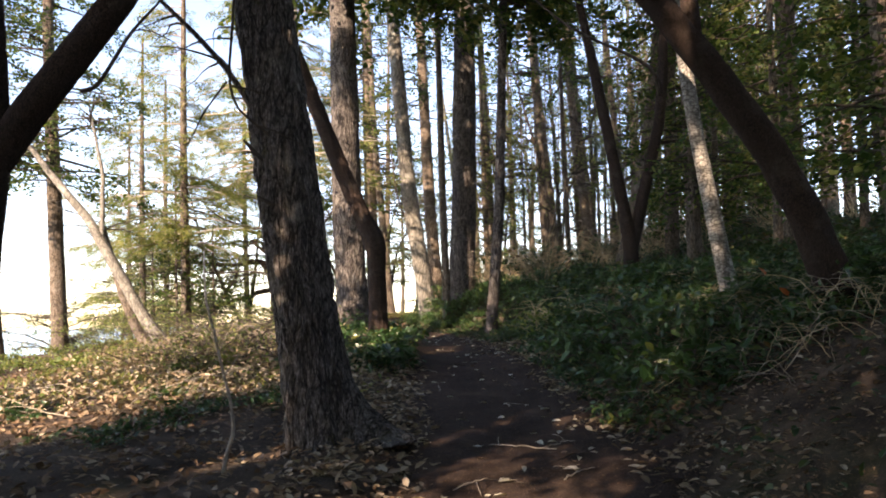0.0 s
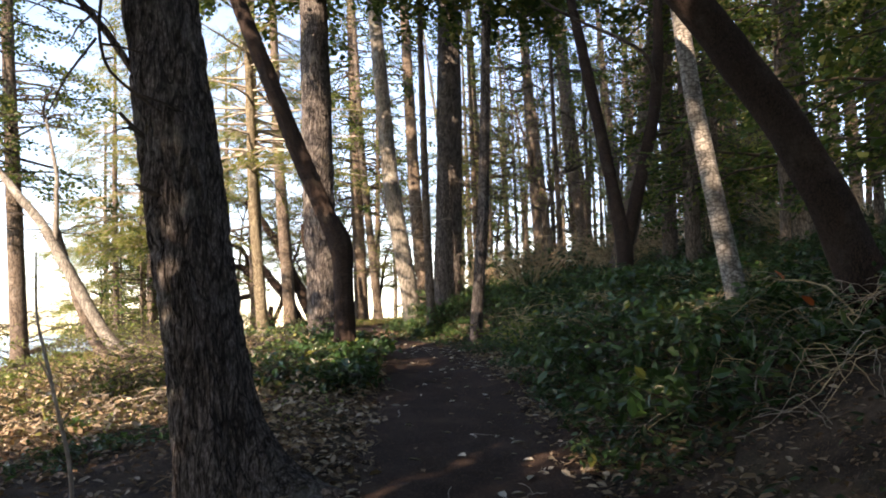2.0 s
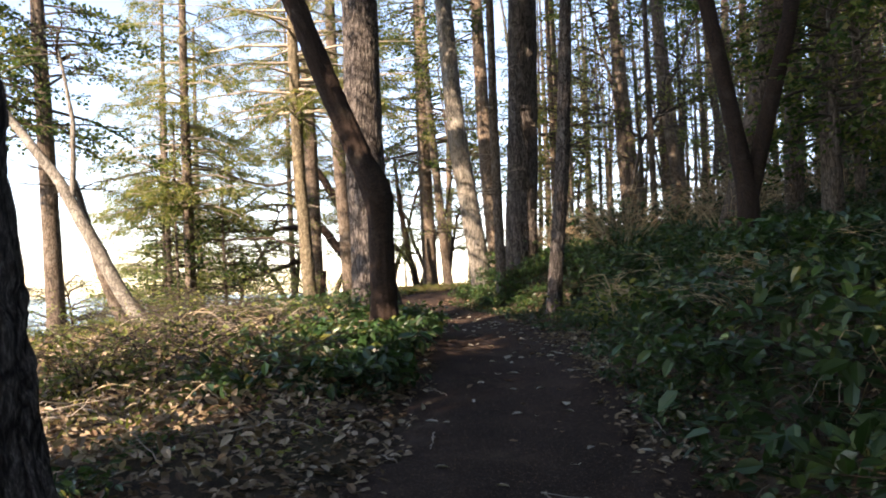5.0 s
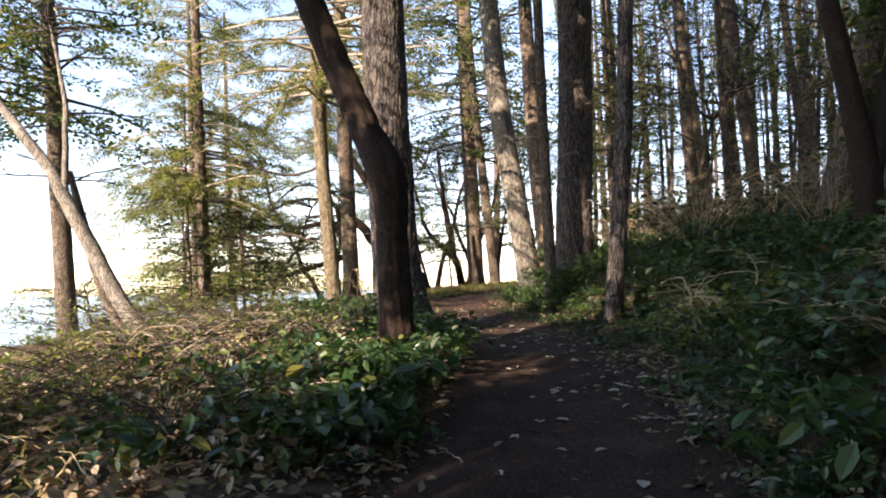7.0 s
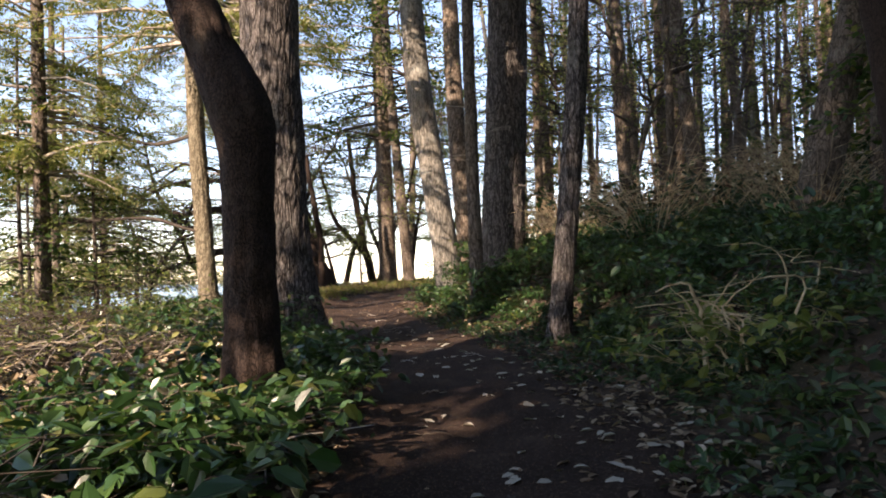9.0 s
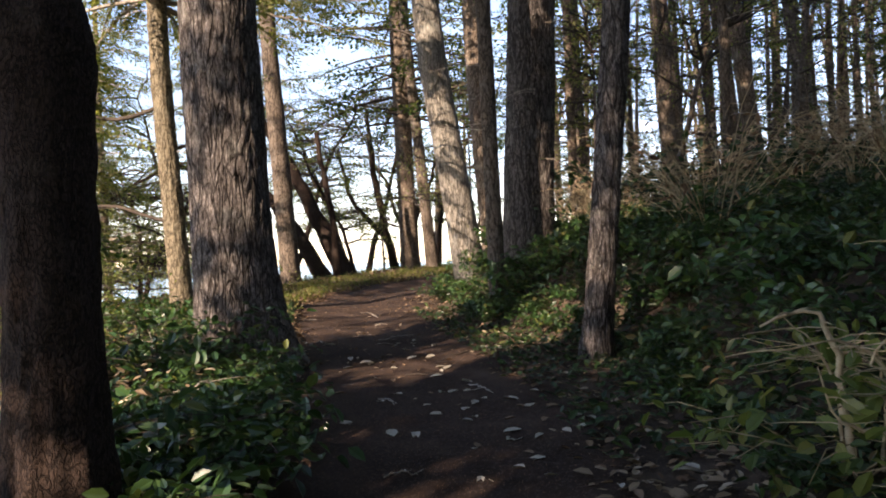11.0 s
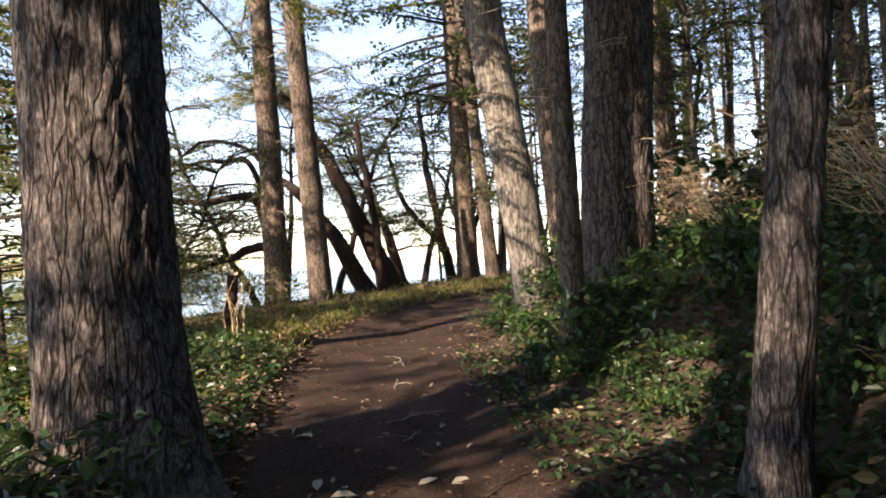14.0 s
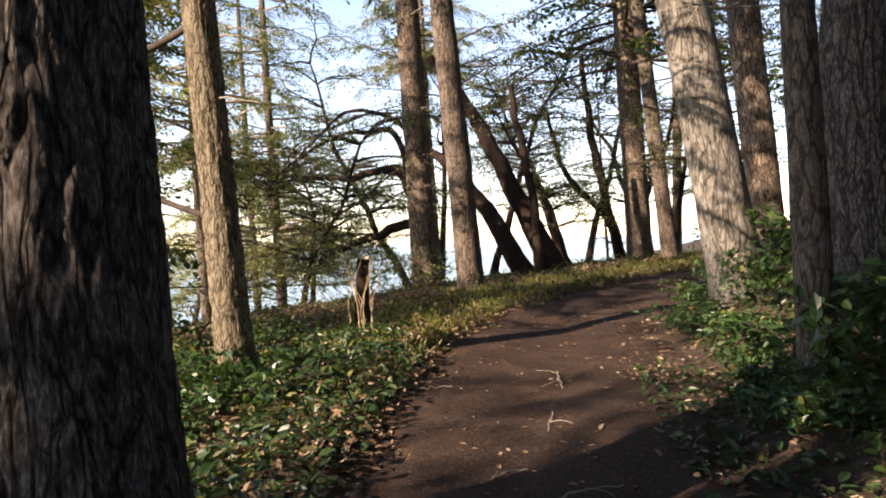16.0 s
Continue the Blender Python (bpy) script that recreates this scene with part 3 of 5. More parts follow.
def broadleaf(name, label, limbs, bark, category="tree", twigs=0, leaves=0, leaf=None, seed=0, depth=0.006, sides=28, crown_at=None, kinks=0.0):
    """A bent tree of several limbs, each a path of (x, y, z, radius); the first is the stem."""
    first = np.array(limbs[0][0][:3], dtype=float)
    first[2] = float(height(first[0], first[1])) - 0.05
    e = thing(name, *first, label, category)
    g = np.random.default_rng(seed)
    tips = []
    for k, rows in enumerate(limbs):
        a = np.array(rows, dtype=float)
        if k == 0:
            a[0, 2] = first[2]
        p = a[:, :3] - first
        s = np.concatenate([[0], np.cumsum(np.linalg.norm(np.diff(p, axis=0), axis=1))])
        if kinks:
            p, _ = curve_path(p, 4 * len(p))
            p[1:] += np.cumsum(g.normal(0, kinks, (len(p) - 1, 3)), axis=0) * 0.5 + g.normal(0, kinks * 0.6, (len(p) - 1, 3))
            a = np.concatenate([p, np.interp(np.linspace(0, 1, len(p)), s / s[-1], a[:, 3])[:, None]], 1)
            s = np.concatenate([[0], np.cumsum(np.linalg.norm(np.diff(p, axis=0), axis=1))])
        part("trunk" if k == 0 else "limb", bark_mesh("limb", p, None, bark, max(12, int(s[-1] * 16)), sides, depth, 0.4 if k == 0 else 0.0, 0.1, seed + k, (s, a[:, 3])), e)
        tips.append(p[-1])
    if twigs:
        out, ends = [], []
        for tip in (tips if crown_at is None else [np.array(crown_at) - first]):
            for _ in range(twigs):
                az, ln = g.uniform(0, 2 * math.pi), g.uniform(0.8, 2.4)
                p = limb_path(tip - np.array([0, 0, g.uniform(0, 0.4)]), az, ln, g.uniform(0.1, 0.8), g.uniform(-0.2, 0.4), 8, g, 1.2)
                out.append(tube(p, np.linspace(0.022, 0.004, 8), 4)[:2])
                for _ in range(5):
                    q = limb_path(p[g.integers(2, 8)], az + g.normal(0, 1.0), ln * g.uniform(0.3, 0.6), 0.3, 0.3, 6, g, 1.5)
                    out.append(tube(q, np.linspace(0.009, 0.002, 6), 3)[:2])
                    ends.append(q[2:])
        part("twig_work", mesh("twig_work", *join(out), material=DARK_TWIG), e, "", "stuff")
        if leaves:
            ends = np.concatenate(ends)
            at = ends[g.integers(0, len(ends), leaves)] + g.normal(0, 0.1, (leaves, 3))
            part("crown", mesh("crown", *scatter(LEAF_V, LEAF_T, at, turns(leaves, -0.4, 0.6, g), g.uniform(0.06, 0.12, leaves)), material=leaf or SALAL, smooth=False), e)
    return e


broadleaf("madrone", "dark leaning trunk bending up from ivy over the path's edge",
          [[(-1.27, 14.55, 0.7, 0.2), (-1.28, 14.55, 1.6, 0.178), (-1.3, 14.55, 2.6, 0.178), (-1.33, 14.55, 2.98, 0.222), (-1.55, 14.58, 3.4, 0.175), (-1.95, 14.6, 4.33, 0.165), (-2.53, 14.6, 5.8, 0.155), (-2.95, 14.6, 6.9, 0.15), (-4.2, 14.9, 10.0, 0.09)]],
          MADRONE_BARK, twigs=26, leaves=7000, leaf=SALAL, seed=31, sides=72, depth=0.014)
FORKED = broadleaf("forked_tree", "dark tree forking into a wide V on the ivy bank",
          [[(4.4, 17, 1.7, 0.19), (4.4, 17, 2.4, 0.17), (4.42, 17, 3.0, 0.17), (4.2, 17, 4.4, 0.14), (3.65, 17, 7.65, 0.12), (3.2, 17.2, 10.5, 0.06)],
           [(4.42, 17.02, 2.85, 0.13), (4.75, 17.02, 4.2, 0.14), (5.2, 17.0, 5.9, 0.13), (5.36, 17, 7.2, 0.12), (5.5, 17, 10.5, 0.06)]],
          MADRONE_BARK, twigs=14, leaves=2500, leaf=SALAL, seed=32)
broadleaf("alder", "slim whitish-barked tree leaning among brambles on the bank",
          [[(3.42, 8.6, 1.3, 0.11), (3.36, 8.6, 1.7, 0.1), (3.24, 8.6, 2.5, 0.095), (3.08, 8.6, 3.5, 0.09), (2.98, 8.6, 4.4, 0.085), (2.7, 8.7, 7.5, 0.04)]], ALDER_BARK, twigs=8, seed=33, depth=0.003)
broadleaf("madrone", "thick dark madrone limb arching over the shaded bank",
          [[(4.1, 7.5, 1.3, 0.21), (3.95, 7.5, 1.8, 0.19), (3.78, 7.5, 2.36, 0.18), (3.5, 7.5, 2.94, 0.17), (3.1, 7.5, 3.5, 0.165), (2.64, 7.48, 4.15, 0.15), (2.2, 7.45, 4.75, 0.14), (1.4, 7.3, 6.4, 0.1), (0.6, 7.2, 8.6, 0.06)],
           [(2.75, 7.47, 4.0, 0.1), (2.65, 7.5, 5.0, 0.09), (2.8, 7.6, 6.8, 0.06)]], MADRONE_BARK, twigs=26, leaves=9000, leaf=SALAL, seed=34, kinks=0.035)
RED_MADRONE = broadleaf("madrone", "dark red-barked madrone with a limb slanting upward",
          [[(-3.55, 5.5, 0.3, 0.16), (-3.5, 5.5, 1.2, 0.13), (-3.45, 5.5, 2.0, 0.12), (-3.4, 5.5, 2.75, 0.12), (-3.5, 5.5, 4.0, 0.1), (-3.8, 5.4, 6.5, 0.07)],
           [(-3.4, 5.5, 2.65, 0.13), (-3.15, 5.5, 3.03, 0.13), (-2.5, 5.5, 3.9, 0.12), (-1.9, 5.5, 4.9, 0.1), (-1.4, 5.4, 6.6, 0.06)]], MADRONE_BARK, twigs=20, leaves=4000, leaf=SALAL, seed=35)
broadleaf("leaning_tree", "pale slim tree leaning seaward in an arc",
          [[(-7.3, 19.5, 0.3, 0.17), (-8.0, 19.5, 1.7, 0.15), (-8.7, 19.5, 3.0, 0.14), (-9.33, 19.5, 4.1, 0.12), (-10.2, 19.5, 5.2, 0.1), (-11.2, 19.5, 6.4, 0.06)],
           [(-9.1, 19.5, 3.7, 0.07), (-9.2, 19.6, 5.5, 0.05), (-9.6, 19.7, 7.2, 0.03)]], PALE_BARK, twigs=12, leaves=500, leaf=COAST_LEAF, seed=36, depth=0.004, kinks=0.02)
broadleaf("leaning_tree", "short grey stem leaning beside a paler one",
          [[(-7.85, 19.8, 0.3, 0.14), (-8.25, 19.8, 1.3, 0.12), (-8.65, 19.8, 2.26, 0.11), (-9.3, 19.9, 4.2, 0.06)]], FAR_BARK, twigs=6, seed=37)
broadleaf("fallen_tree", "thick dark fallen trunk propped slantwise at the brink",
          [[(-5.45, 36, 1.3, 0.32), (-6.1, 36, 2.9, 0.27), (-6.9, 36, 4.5, 0.22), (-7.8, 36, 6.1, 0.17), (-8.8, 36, 7.4, 0.12)]], MADRONE_BARK, twigs=6, seed=38, kinks=0.04, depth=0.014)
broadleaf("fallen_tree", "sun-patched grey log leaning under a slanting trunk",
          [[(-5.9, 35.1, 1.3, 0.26), (-6.35, 35.1, 2.3, 0.24), (-7.0, 35.2, 3.3, 0.2), (-7.9, 35.4, 4.3, 0.17), (-9.2, 35.6, 5.3, 0.03)]], MADRONE_BARK, seed=39, kinks=0.03, depth=0.012)
broadleaf("snag", "broken dark standing snag behind fallen trunks", [[(-5.1, 34, 1.4, 0.12), (-5.3, 34, 3.6, 0.1), (-5.71, 34, 6.1, 0.07)]], MADRONE_BARK, twigs=3, seed=40, kinks=0.035)
broadleaf("bent_tree", "dark bent tree with bare crooked twigs against the sky",
          [[(-4.4, 40, 1.4, 0.17), (-4.7, 40, 3.2, 0.15), (-5.24, 40, 5.3, 0.12), (-5.4, 40, 8, 0.07)], [(-4.6, 40, 2.6, 0.1), (-5.4, 40, 3.7, 0.1), (-6.1, 40, 4.6, 0.08), (-6.4, 40, 6.5, 0.05)]],
          MADRONE_BARK, twigs=9, leaves=1200, leaf=COAST_LEAF, seed=41, kinks=0.05)

# the last nine stand unseen around the start, added to cut sky light
for k, (x, y, tall, low) in enumerate([(6.6, 9.2, 9, 1.4), (7.2, 15.6, 10, 1.8), (6.0, 5.6, 9, 2.0), (8.0, 21.2, 11, 1.2), (6.3, 18.3, 9, 2.0), (9.4, 25.5, 12, 1.5),
                                            (8.2, 12.5, 10, 1.2), (9.6, 16.5, 11, 1.5), (-0.8, -4.6, 12, 0.8), (-2.8, -4.4, 12, 0.9), (1.9, -5.6, 12, 0.9), (4.7, -3.4, 12, 0.8), (-4.2, -6.8, 12, 0.9), (6.9, -0.4, 12, 0.9), (3.0, -9.2, 13, 0.9), (7.6, -6.0, 13, 0.9), (0.2, -8.6, 13, 0.8)]):
    tree("hemlock", "young dense dark green hemlock on the shaded bank", (x, y, 2.0), (x + 0.1, y, 6.0), 0.2, tall, FAR_BARK, 40, 14, 0.006, 0.3, crown=(low, tall, 2.6, 74 if k < 8 else 120, 28 if k < 8 else 40, 0.5), seed=400 + k)
for k, (x, y, tall) in enumerate([(-8.1, 22.5, 5.6), (-7.3, 23.6, 3.6), (-10.2, 26.0, 4.6), (-5.4, 43, 8.0), (-1.4, 42, 9.0)]):
    tree("young_conifer", "small feathery young conifer by the brink", (x, y, 1.0), (x - 0.1, y, 3.4), 0.09, tall, FAR_BARK, 30, 10, 0.0, 0.3, crown=(0.7, tall, 1.2, 42, 13, 0.4), seed=430 + k)
broadleaf("crooked_tree", "dark crooked tree reaching bare limbs out over the sea",
          [[(-7.3, 32.3, 1.2, 0.2), (-7.42, 32.3, 2.74, 0.17), (-7.6, 32.3, 3.4, 0.16), (-7.68, 32.3, 3.85, 0.15), (-8.2, 32.2, 3.95, 0.1), (-9.36, 32.0, 3.82, 0.07), (-10.64, 32, 3.95, 0.05), (-11.5, 32, 3.9, 0.04)],
           [(-7.5, 32.3, 2.9, 0.12), (-8.05, 32.2, 2.87, 0.11), (-8.81, 32.1, 2.54, 0.09), (-9.44, 32, 2.3, 0.07), (-10.1, 32, 1.91, 0.04)],
           [(-7.65, 32.3, 3.8, 0.09), (-7.96, 32.2, 4.94, 0.07), (-9.0, 32, 5.0, 0.05), (-10.28, 32, 4.49, 0.035), (-12.0, 32, 3.65, 0.03)],
           [(-7.5, 32.3, 4.8, 0.07), (-8.05, 32.2, 5.3, 0.05), (-8.78, 32.2, 5.57, 0.045), (-9.57, 32.2, 5.39, 0.04), (-10.4, 32.2, 4.79, 0.025), (-11.3, 32.2, 4.2, 0.02)]],
          MADRONE_BARK, twigs=12, leaves=1800, leaf=COAST_LEAF, seed=44, sides=12, kinks=0.05)


def branch(owner, label, rows, material, seed, offshoots=6, sub=0.5):
    """A single bare branch with its offshoots, given by world points (x, y, z, radius), as a part of its tree."""
    g = np.random.default_rng(seed)
    a = np.array(rows, dtype=float)
    p, t = curve_path(a[:, :3] - np.array(owner.location), 16)
    out = [tube(p, np.interp(t, np.linspace(0, 1, len(a)), a[:, 3]), 7)[:2]]
    for _ in range(offshoots):
        i = int(g.integers(4, 15))
        d = p[i] - p[i - 1]
        q = limb_path(p[i], math.atan2(d[1], d[0]) + g.choice([-1, 1]) * g.uniform(0.4, 1.1), sub * g.uniform(0.5, 1.2), g.uniform(-0.3, 0.5), g.uniform(0.1, 0.9), 7, g, 0.9)
        out.append(tube(q, np.linspace(a[-1, 3] * 0.8, 0.002, 7), 4)[:2])
    return part("branch", mesh("branch", *join(out), material=material), owner, label)


branch(NEAR_FIR, "pale dead branch slanting upward", [(-1.5, 6.62, 3.0, 0.03), (-1.68, 6.48, 3.32, 0.028), (-1.88, 6.38, 3.65, 0.026), (-2.13, 6.32, 3.94, 0.023), (-2.49, 6.3, 4.3, 0.018)], FAR_BARK, 1, 7, 0.6)
branch(NEAR_FIR, "thin dark hanging twig", [(-1.78, 6.2, 4.4, 0.014), (-1.81, 6.2, 3.82, 0.013), (-1.83, 6.2, 3.52, 0.012), (-1.77, 6.2, 3.26, 0.011), (-1.45, 6.35, 3.0, 0.013)], DARK_TWIG, 2, 5, 0.5)
branch(NEAR_FIR, "thin dark drooping twig", [(-1.85, 6.22, 3.5, 0.01), (-2.04, 6.2, 3.22, 0.008), (-2.18, 6.2, 2.92, 0.004)], DARK_TWIG, 3, 3, 0.3)
branch(NEAR_FIR, "broken dark branch stub", [(-1.38, 6.5, 2.72, 0.03), (-1.52, 6.4, 2.8, 0.025), (-1.61, 6.35, 2.87, 0.02), (-1.72, 6.3, 3.0, 0.012)], DARK_TWIG, 4, 2, 0.2)
branch(NEAR_FIR, "broken dark branch stub", [(-1.36, 6.5, 2.4, 0.03), (-1.5, 6.35, 2.44, 0.022), (-1.6, 6.3, 2.5, 0.01)], DARK_TWIG, 5, 1, 0.2)
branch(SEA_FIR, "dark bare branch curving out seaward", [(-4.95, 22.6, 4.5, 0.035), (-5.2, 22.6, 4.4, 0.035), (-5.69, 22.6, 4.3, 0.03), (-6.34, 22.6, 4.46, 0.025), (-6.87, 22.6, 4.67, 0.02), (-7.4, 22.6, 5.1, 0.01)], DARK_TWIG, 6, 9, 1.2)
branch(SEA_FIR, "dark bare level branch", [(-4.85, 22.6, 2.7, 0.03), (-5.2, 22.6, 2.8, 0.03), (-5.71, 22.6, 2.99, 0.025), (-6.5, 22.6, 2.97, 0.02), (-7.5, 22.6, 2.9, 0.01)], DARK_TWIG, 7, 9, 1.0)
branch(RED_MADRONE, "thin dark forked twig", [(-2.75, 5.5, 3.2, 0.02), (-2.59, 5.4, 3.19, 0.016), (-2.45, 5.4, 3.43, 0.014), (-2.35, 5.4, 3.61, 0.012), (-2.09, 5.4, 3.9, 0.008)], DARK_TWIG, 8, 4, 0.4)
branch(FORKED, "long dark twig arching over the path", [(5.2, 16.9, 6.6, 0.05), (5.03, 16.5, 7.06, 0.045), (4.39, 16.5, 7.48, 0.04), (3.74, 16.5, 7.76, 0.035), (2.97, 16.5, 8.18, 0.03), (2.3, 16.5, 8.8, 0.02)], DARK_TWIG, 9, 8, 1.0)



def airy_tree(x, y, tall, reach, boughs, leaves, seed, leaf, label, name="coast_tree", group="coast trees along the brink", thick=0.016, bark=MADRONE_BARK):
    """A thin-stemmed tree of many forking twigs with scattered small leaves."""
    g = np.random.default_rng(seed)
    z0 = float(height(x, y)) - 0.05
    e = thing(name, x, y, z0, label, "tree", group)
    stem = limb_path((0, 0, 0), g.uniform(0, 6.28), tall, 0.97, -0.9, 12, g, 1.0)
    part("trunk", bark_mesh("trunk", stem, None, bark, 40, 10, 0.0, 0.4, 0.1, seed, ([0, tall], [thick * tall, 0.025])), e)
    out, ends = [], []
    for _ in range(boughs):
        i = int(g.integers(3, 12))
        az = g.uniform(0, 6.28)
        p = limb_path(stem[i], az, reach * g.uniform(0.5, 1.1), g.uniform(0.2, 0.7), g.uniform(-0.2, 0.5), 8, g, 1.4)
        out.append(tube(p, np.linspace(0.035, 0.008, 8), 4)[:2])
        for _ in range(5):
            q = limb_path(p[g.integers(3, 8)], az + g.normal(0, 0.9), reach * g.uniform(0.25, 0.5), 0.4, 0.4, 6, g, 1.6)
            out.append(tube(q, np.linspace(0.012, 0.004, 6), 3)[:2])
            ends.append(q[1:])
            r = limb_path(q[g.integers(1, 5)], az + g.normal(0, 1.4), reach * g.uniform(0.12, 0.3), 0.3, 0.5, 4, g, 1.6)
            out.append(tube(r, np.linspace(0.007, 0.003, 4), 3)[:2])
            ends.append(r[1:])
    part("twig_work", mesh("twig_work", *join(out), material=DARK_TWIG), e, "", "stuff")
    ends = np.concatenate(ends)
    at = ends[g.integers(0, len(ends), leaves)] + g.normal(0, 0.12, (leaves, 3))
    part("crown", mesh("crown", *scatter(LEAF_V, LEAF_T, at, turns(leaves, -0.3, 0.7, g), g.uniform(0.045, 0.1, leaves)), material=leaf, smooth=False), e)


for k, (x, y, tall, reach) in enumerate([(-9.6, 36, 7.5, 2.8), (-8.4, 39.5, 8, 3), (-6.6, 45, 9, 3), (-11.4, 33.6, 6, 2.6), (-10.0, 31.2, 4.5, 2.2), (-14.4, 28.4, 4.5, 2.4),
                                         (-13.6, 31, 7, 3), (-4.6, 47, 9, 3.2), (-11.0, 41, 9, 3.2), (-14.5, 37, 9, 3.2), (-6.2, 40.6, 7, 2.6), (-4.9, 44, 8, 2.8), (-3.3, 43.4, 7.5, 2.4), (-6.9, 42.5, 8, 2.8), (-5.6, 38.6, 5, 2.0)]):
    airy_tree(x, y, tall, reach, 30, 4200, 500 + k, (YELLOW_GREEN, COAST_LEAF)[k % 2], "thin twiggy coast tree with sparse small leaves")

for k, (x, y, tall, reach) in enumerate([(2.6, 31.5, 8, 2.6), (-0.8, 34.5, 9, 2.8), (1.4, 38, 10, 3), (4.0, 41, 10, 3), (7.2, 35.5, 9, 2.8), (-1.8, 45, 11, 3.2), (9.5, 30, 9, 2.6), (10.5, 39, 10, 3), (9.2, 24.6, 8, 2.4), (13, 33, 10, 3), (3.2, 36, 11, 3.0), (0.4, 41, 12, 3.2), (6.0, 44, 12, 3.2), (11.5, 44, 12, 3.2),
                                         (3.6, 29.2, 10, 2.8), (7.4, 31, 11, 2.8), (5.2, 34.4, 12, 3.0), (9.2, 36.6, 12, 3.0), (12.2, 31.6, 11, 2.8), (2.2, 43, 13, 3.2)]):
    airy_tree(x, y, tall, reach, 22, 2200, 540 + k, YELLOW_GREEN, "slender understory tree with sunlit yellow-green leaves", "understory_tree", "understory trees", 0.007, FAR_BARK)

# ---- the wood around: a few kinds of fir, repeated, some added unseen for shade ----
KINDS = []
for k in range(6):
    tall = 19 + 2 * k if k < 5 else 22
    pts = np.array([(0, 0, 0), (0.1 * (k - 2), 0.08, 5), (0.16 * (k - 2), 0.1 * (2 - k), tall)])
    e = thing("forest_fir", 0, 0, -60, "tall slim forest fir with a high thin crown, some copies added unseen for shade", "tree", "firs of the wood around")
    tap = ([0, tall * 0.25, tall * 0.7, tall * 1.1], [(0.19, 0.22, 0.25, 0.28, 0.31, 0.28)[k], (0.17, 0.2, 0.23, 0.26, 0.29, 0.26)[k], 0.11, 0.02])
    part("trunk", bark_mesh("trunk", pts, None, (FAR_BARK, RED_BARK, FAR_BARK, PALE_BARK, RED_BARK, FAR_BARK)[k], 26, 10, 0.012, 0.3, 0.16, 60 + k, tap), e)
    ax = axis_of(pts)
    limb_wood = DARK_TWIG
    part("dead_branchwork", mesh("dead_branchwork", *stubs(ax, 0.2, 1.5, 8, 11, 1.5, 70 + k), material=GREY_TWIG), e, "thin bare dead branches", "stuff")
    wood, leafs = crown_parts(ax, (3.4, 4.2, 5.0, 5.8, 6.6, 11.0)[k], tall, 3.0, (54, 54, 54, 54, 70, 30)[k], 38 if k == 4 else 24, 0.85 if k == 4 else 0.62, 80 + k, far=True)
    part("limb_work", mesh("limb_work", *wood, material=limb_wood), e, "", "stuff")
    part("crown", mesh("crown", *leafs, material=NEEDLES if k != 1 else LIT_NEEDLES, smooth=False), e)
    KINDS.append(e)
# firs out of view, added to shade the path and bank
SHADE_FIRS = [(-5, 1.2), (-7.5, -2), (-3.2, -3.5), (-9, -6), (-5.5, -7.5), (-11.5, -9), (3.5, -2.5), (5.5, 2.0), (-2.5, -9), (2.0, -8.0), (6.5, 5.2),
           (-4.2, -0.9), (-1.8, -6.0), (-7.2, -5.2), (0.4, -11.0), (2.1, -1.7), (-1.3, -2.6), (3.6, 0.4)]
# high-crowned firs, mostly out of view, added to shade path and bank
HIGH_SHADE_FIRS = [(-8.2, -3.5, 1.5), (-4.6, 4.5, 1.16), (7.0, 10.8, 1.2), (7.6, 7.4, 1.2), (5.2, 3.4, 1.2), (9.6, 10.2, 1.2), (-7.1, 6.0, 1.1), (-7.4, 0.6, 1.1), (-6.0, 2.2, 1.15), (-5.9, -2.6, 1.15)]
for x, y in SHADE_FIRS:
    e = copy_thing(KINDS[int(rng.integers(0, 5))], pose(x, y, float(height(x, y)) - 0.08, 0, 0, float(rng.uniform(0, 360))))
for x, y, rise in HIGH_SHADE_FIRS:
    e = copy_thing(KINDS[4], pose(x, y, float(height(x, y)) - 0.08, 0, 0, float(rng.uniform(0, 360))) @ Matrix.Diagonal((1, 1, rise, 1)))
    e.scale = (1, 1, rise)
# one thickened fir out of view, added to shade the massive trunk's landward side
e = copy_thing(KINDS[5], pose(-9.05, 6.45, float(height(-9.05, 6.45)) - 0.08, 0, 0, 40) @ Matrix.Diagonal((1.35, 1.35, 1, 1)))
e.scale = (1.35, 1.35, 1)
g = np.random.default_rng(11)
taken = [(-1.1, 6.6), (-2.4, 19), (0.6, 24.5), (1.3, 19.4), (-0.6, 26.5), (0.1, 23.2), (-3.5, 38), (-2.6, 37), (-7.1, 31.9), (-5.5, 30.5), (-0.2, 30), (-4.7, 22.7), (4.8, 33), (6.2, 30), (8.9, 34), (4.7, 27),
         (5.4, 21), (7.1, 22.5), (6.8, 19.5), (-9.05, 6.45), (5.6, 36), (8, 38), (4.4, 17), (3.4, 8.6), (4.7, 7.5)] + SHADE_FIRS + [(x, y) for x, y, _ in HIGH_SHADE_FIRS]
count = 0
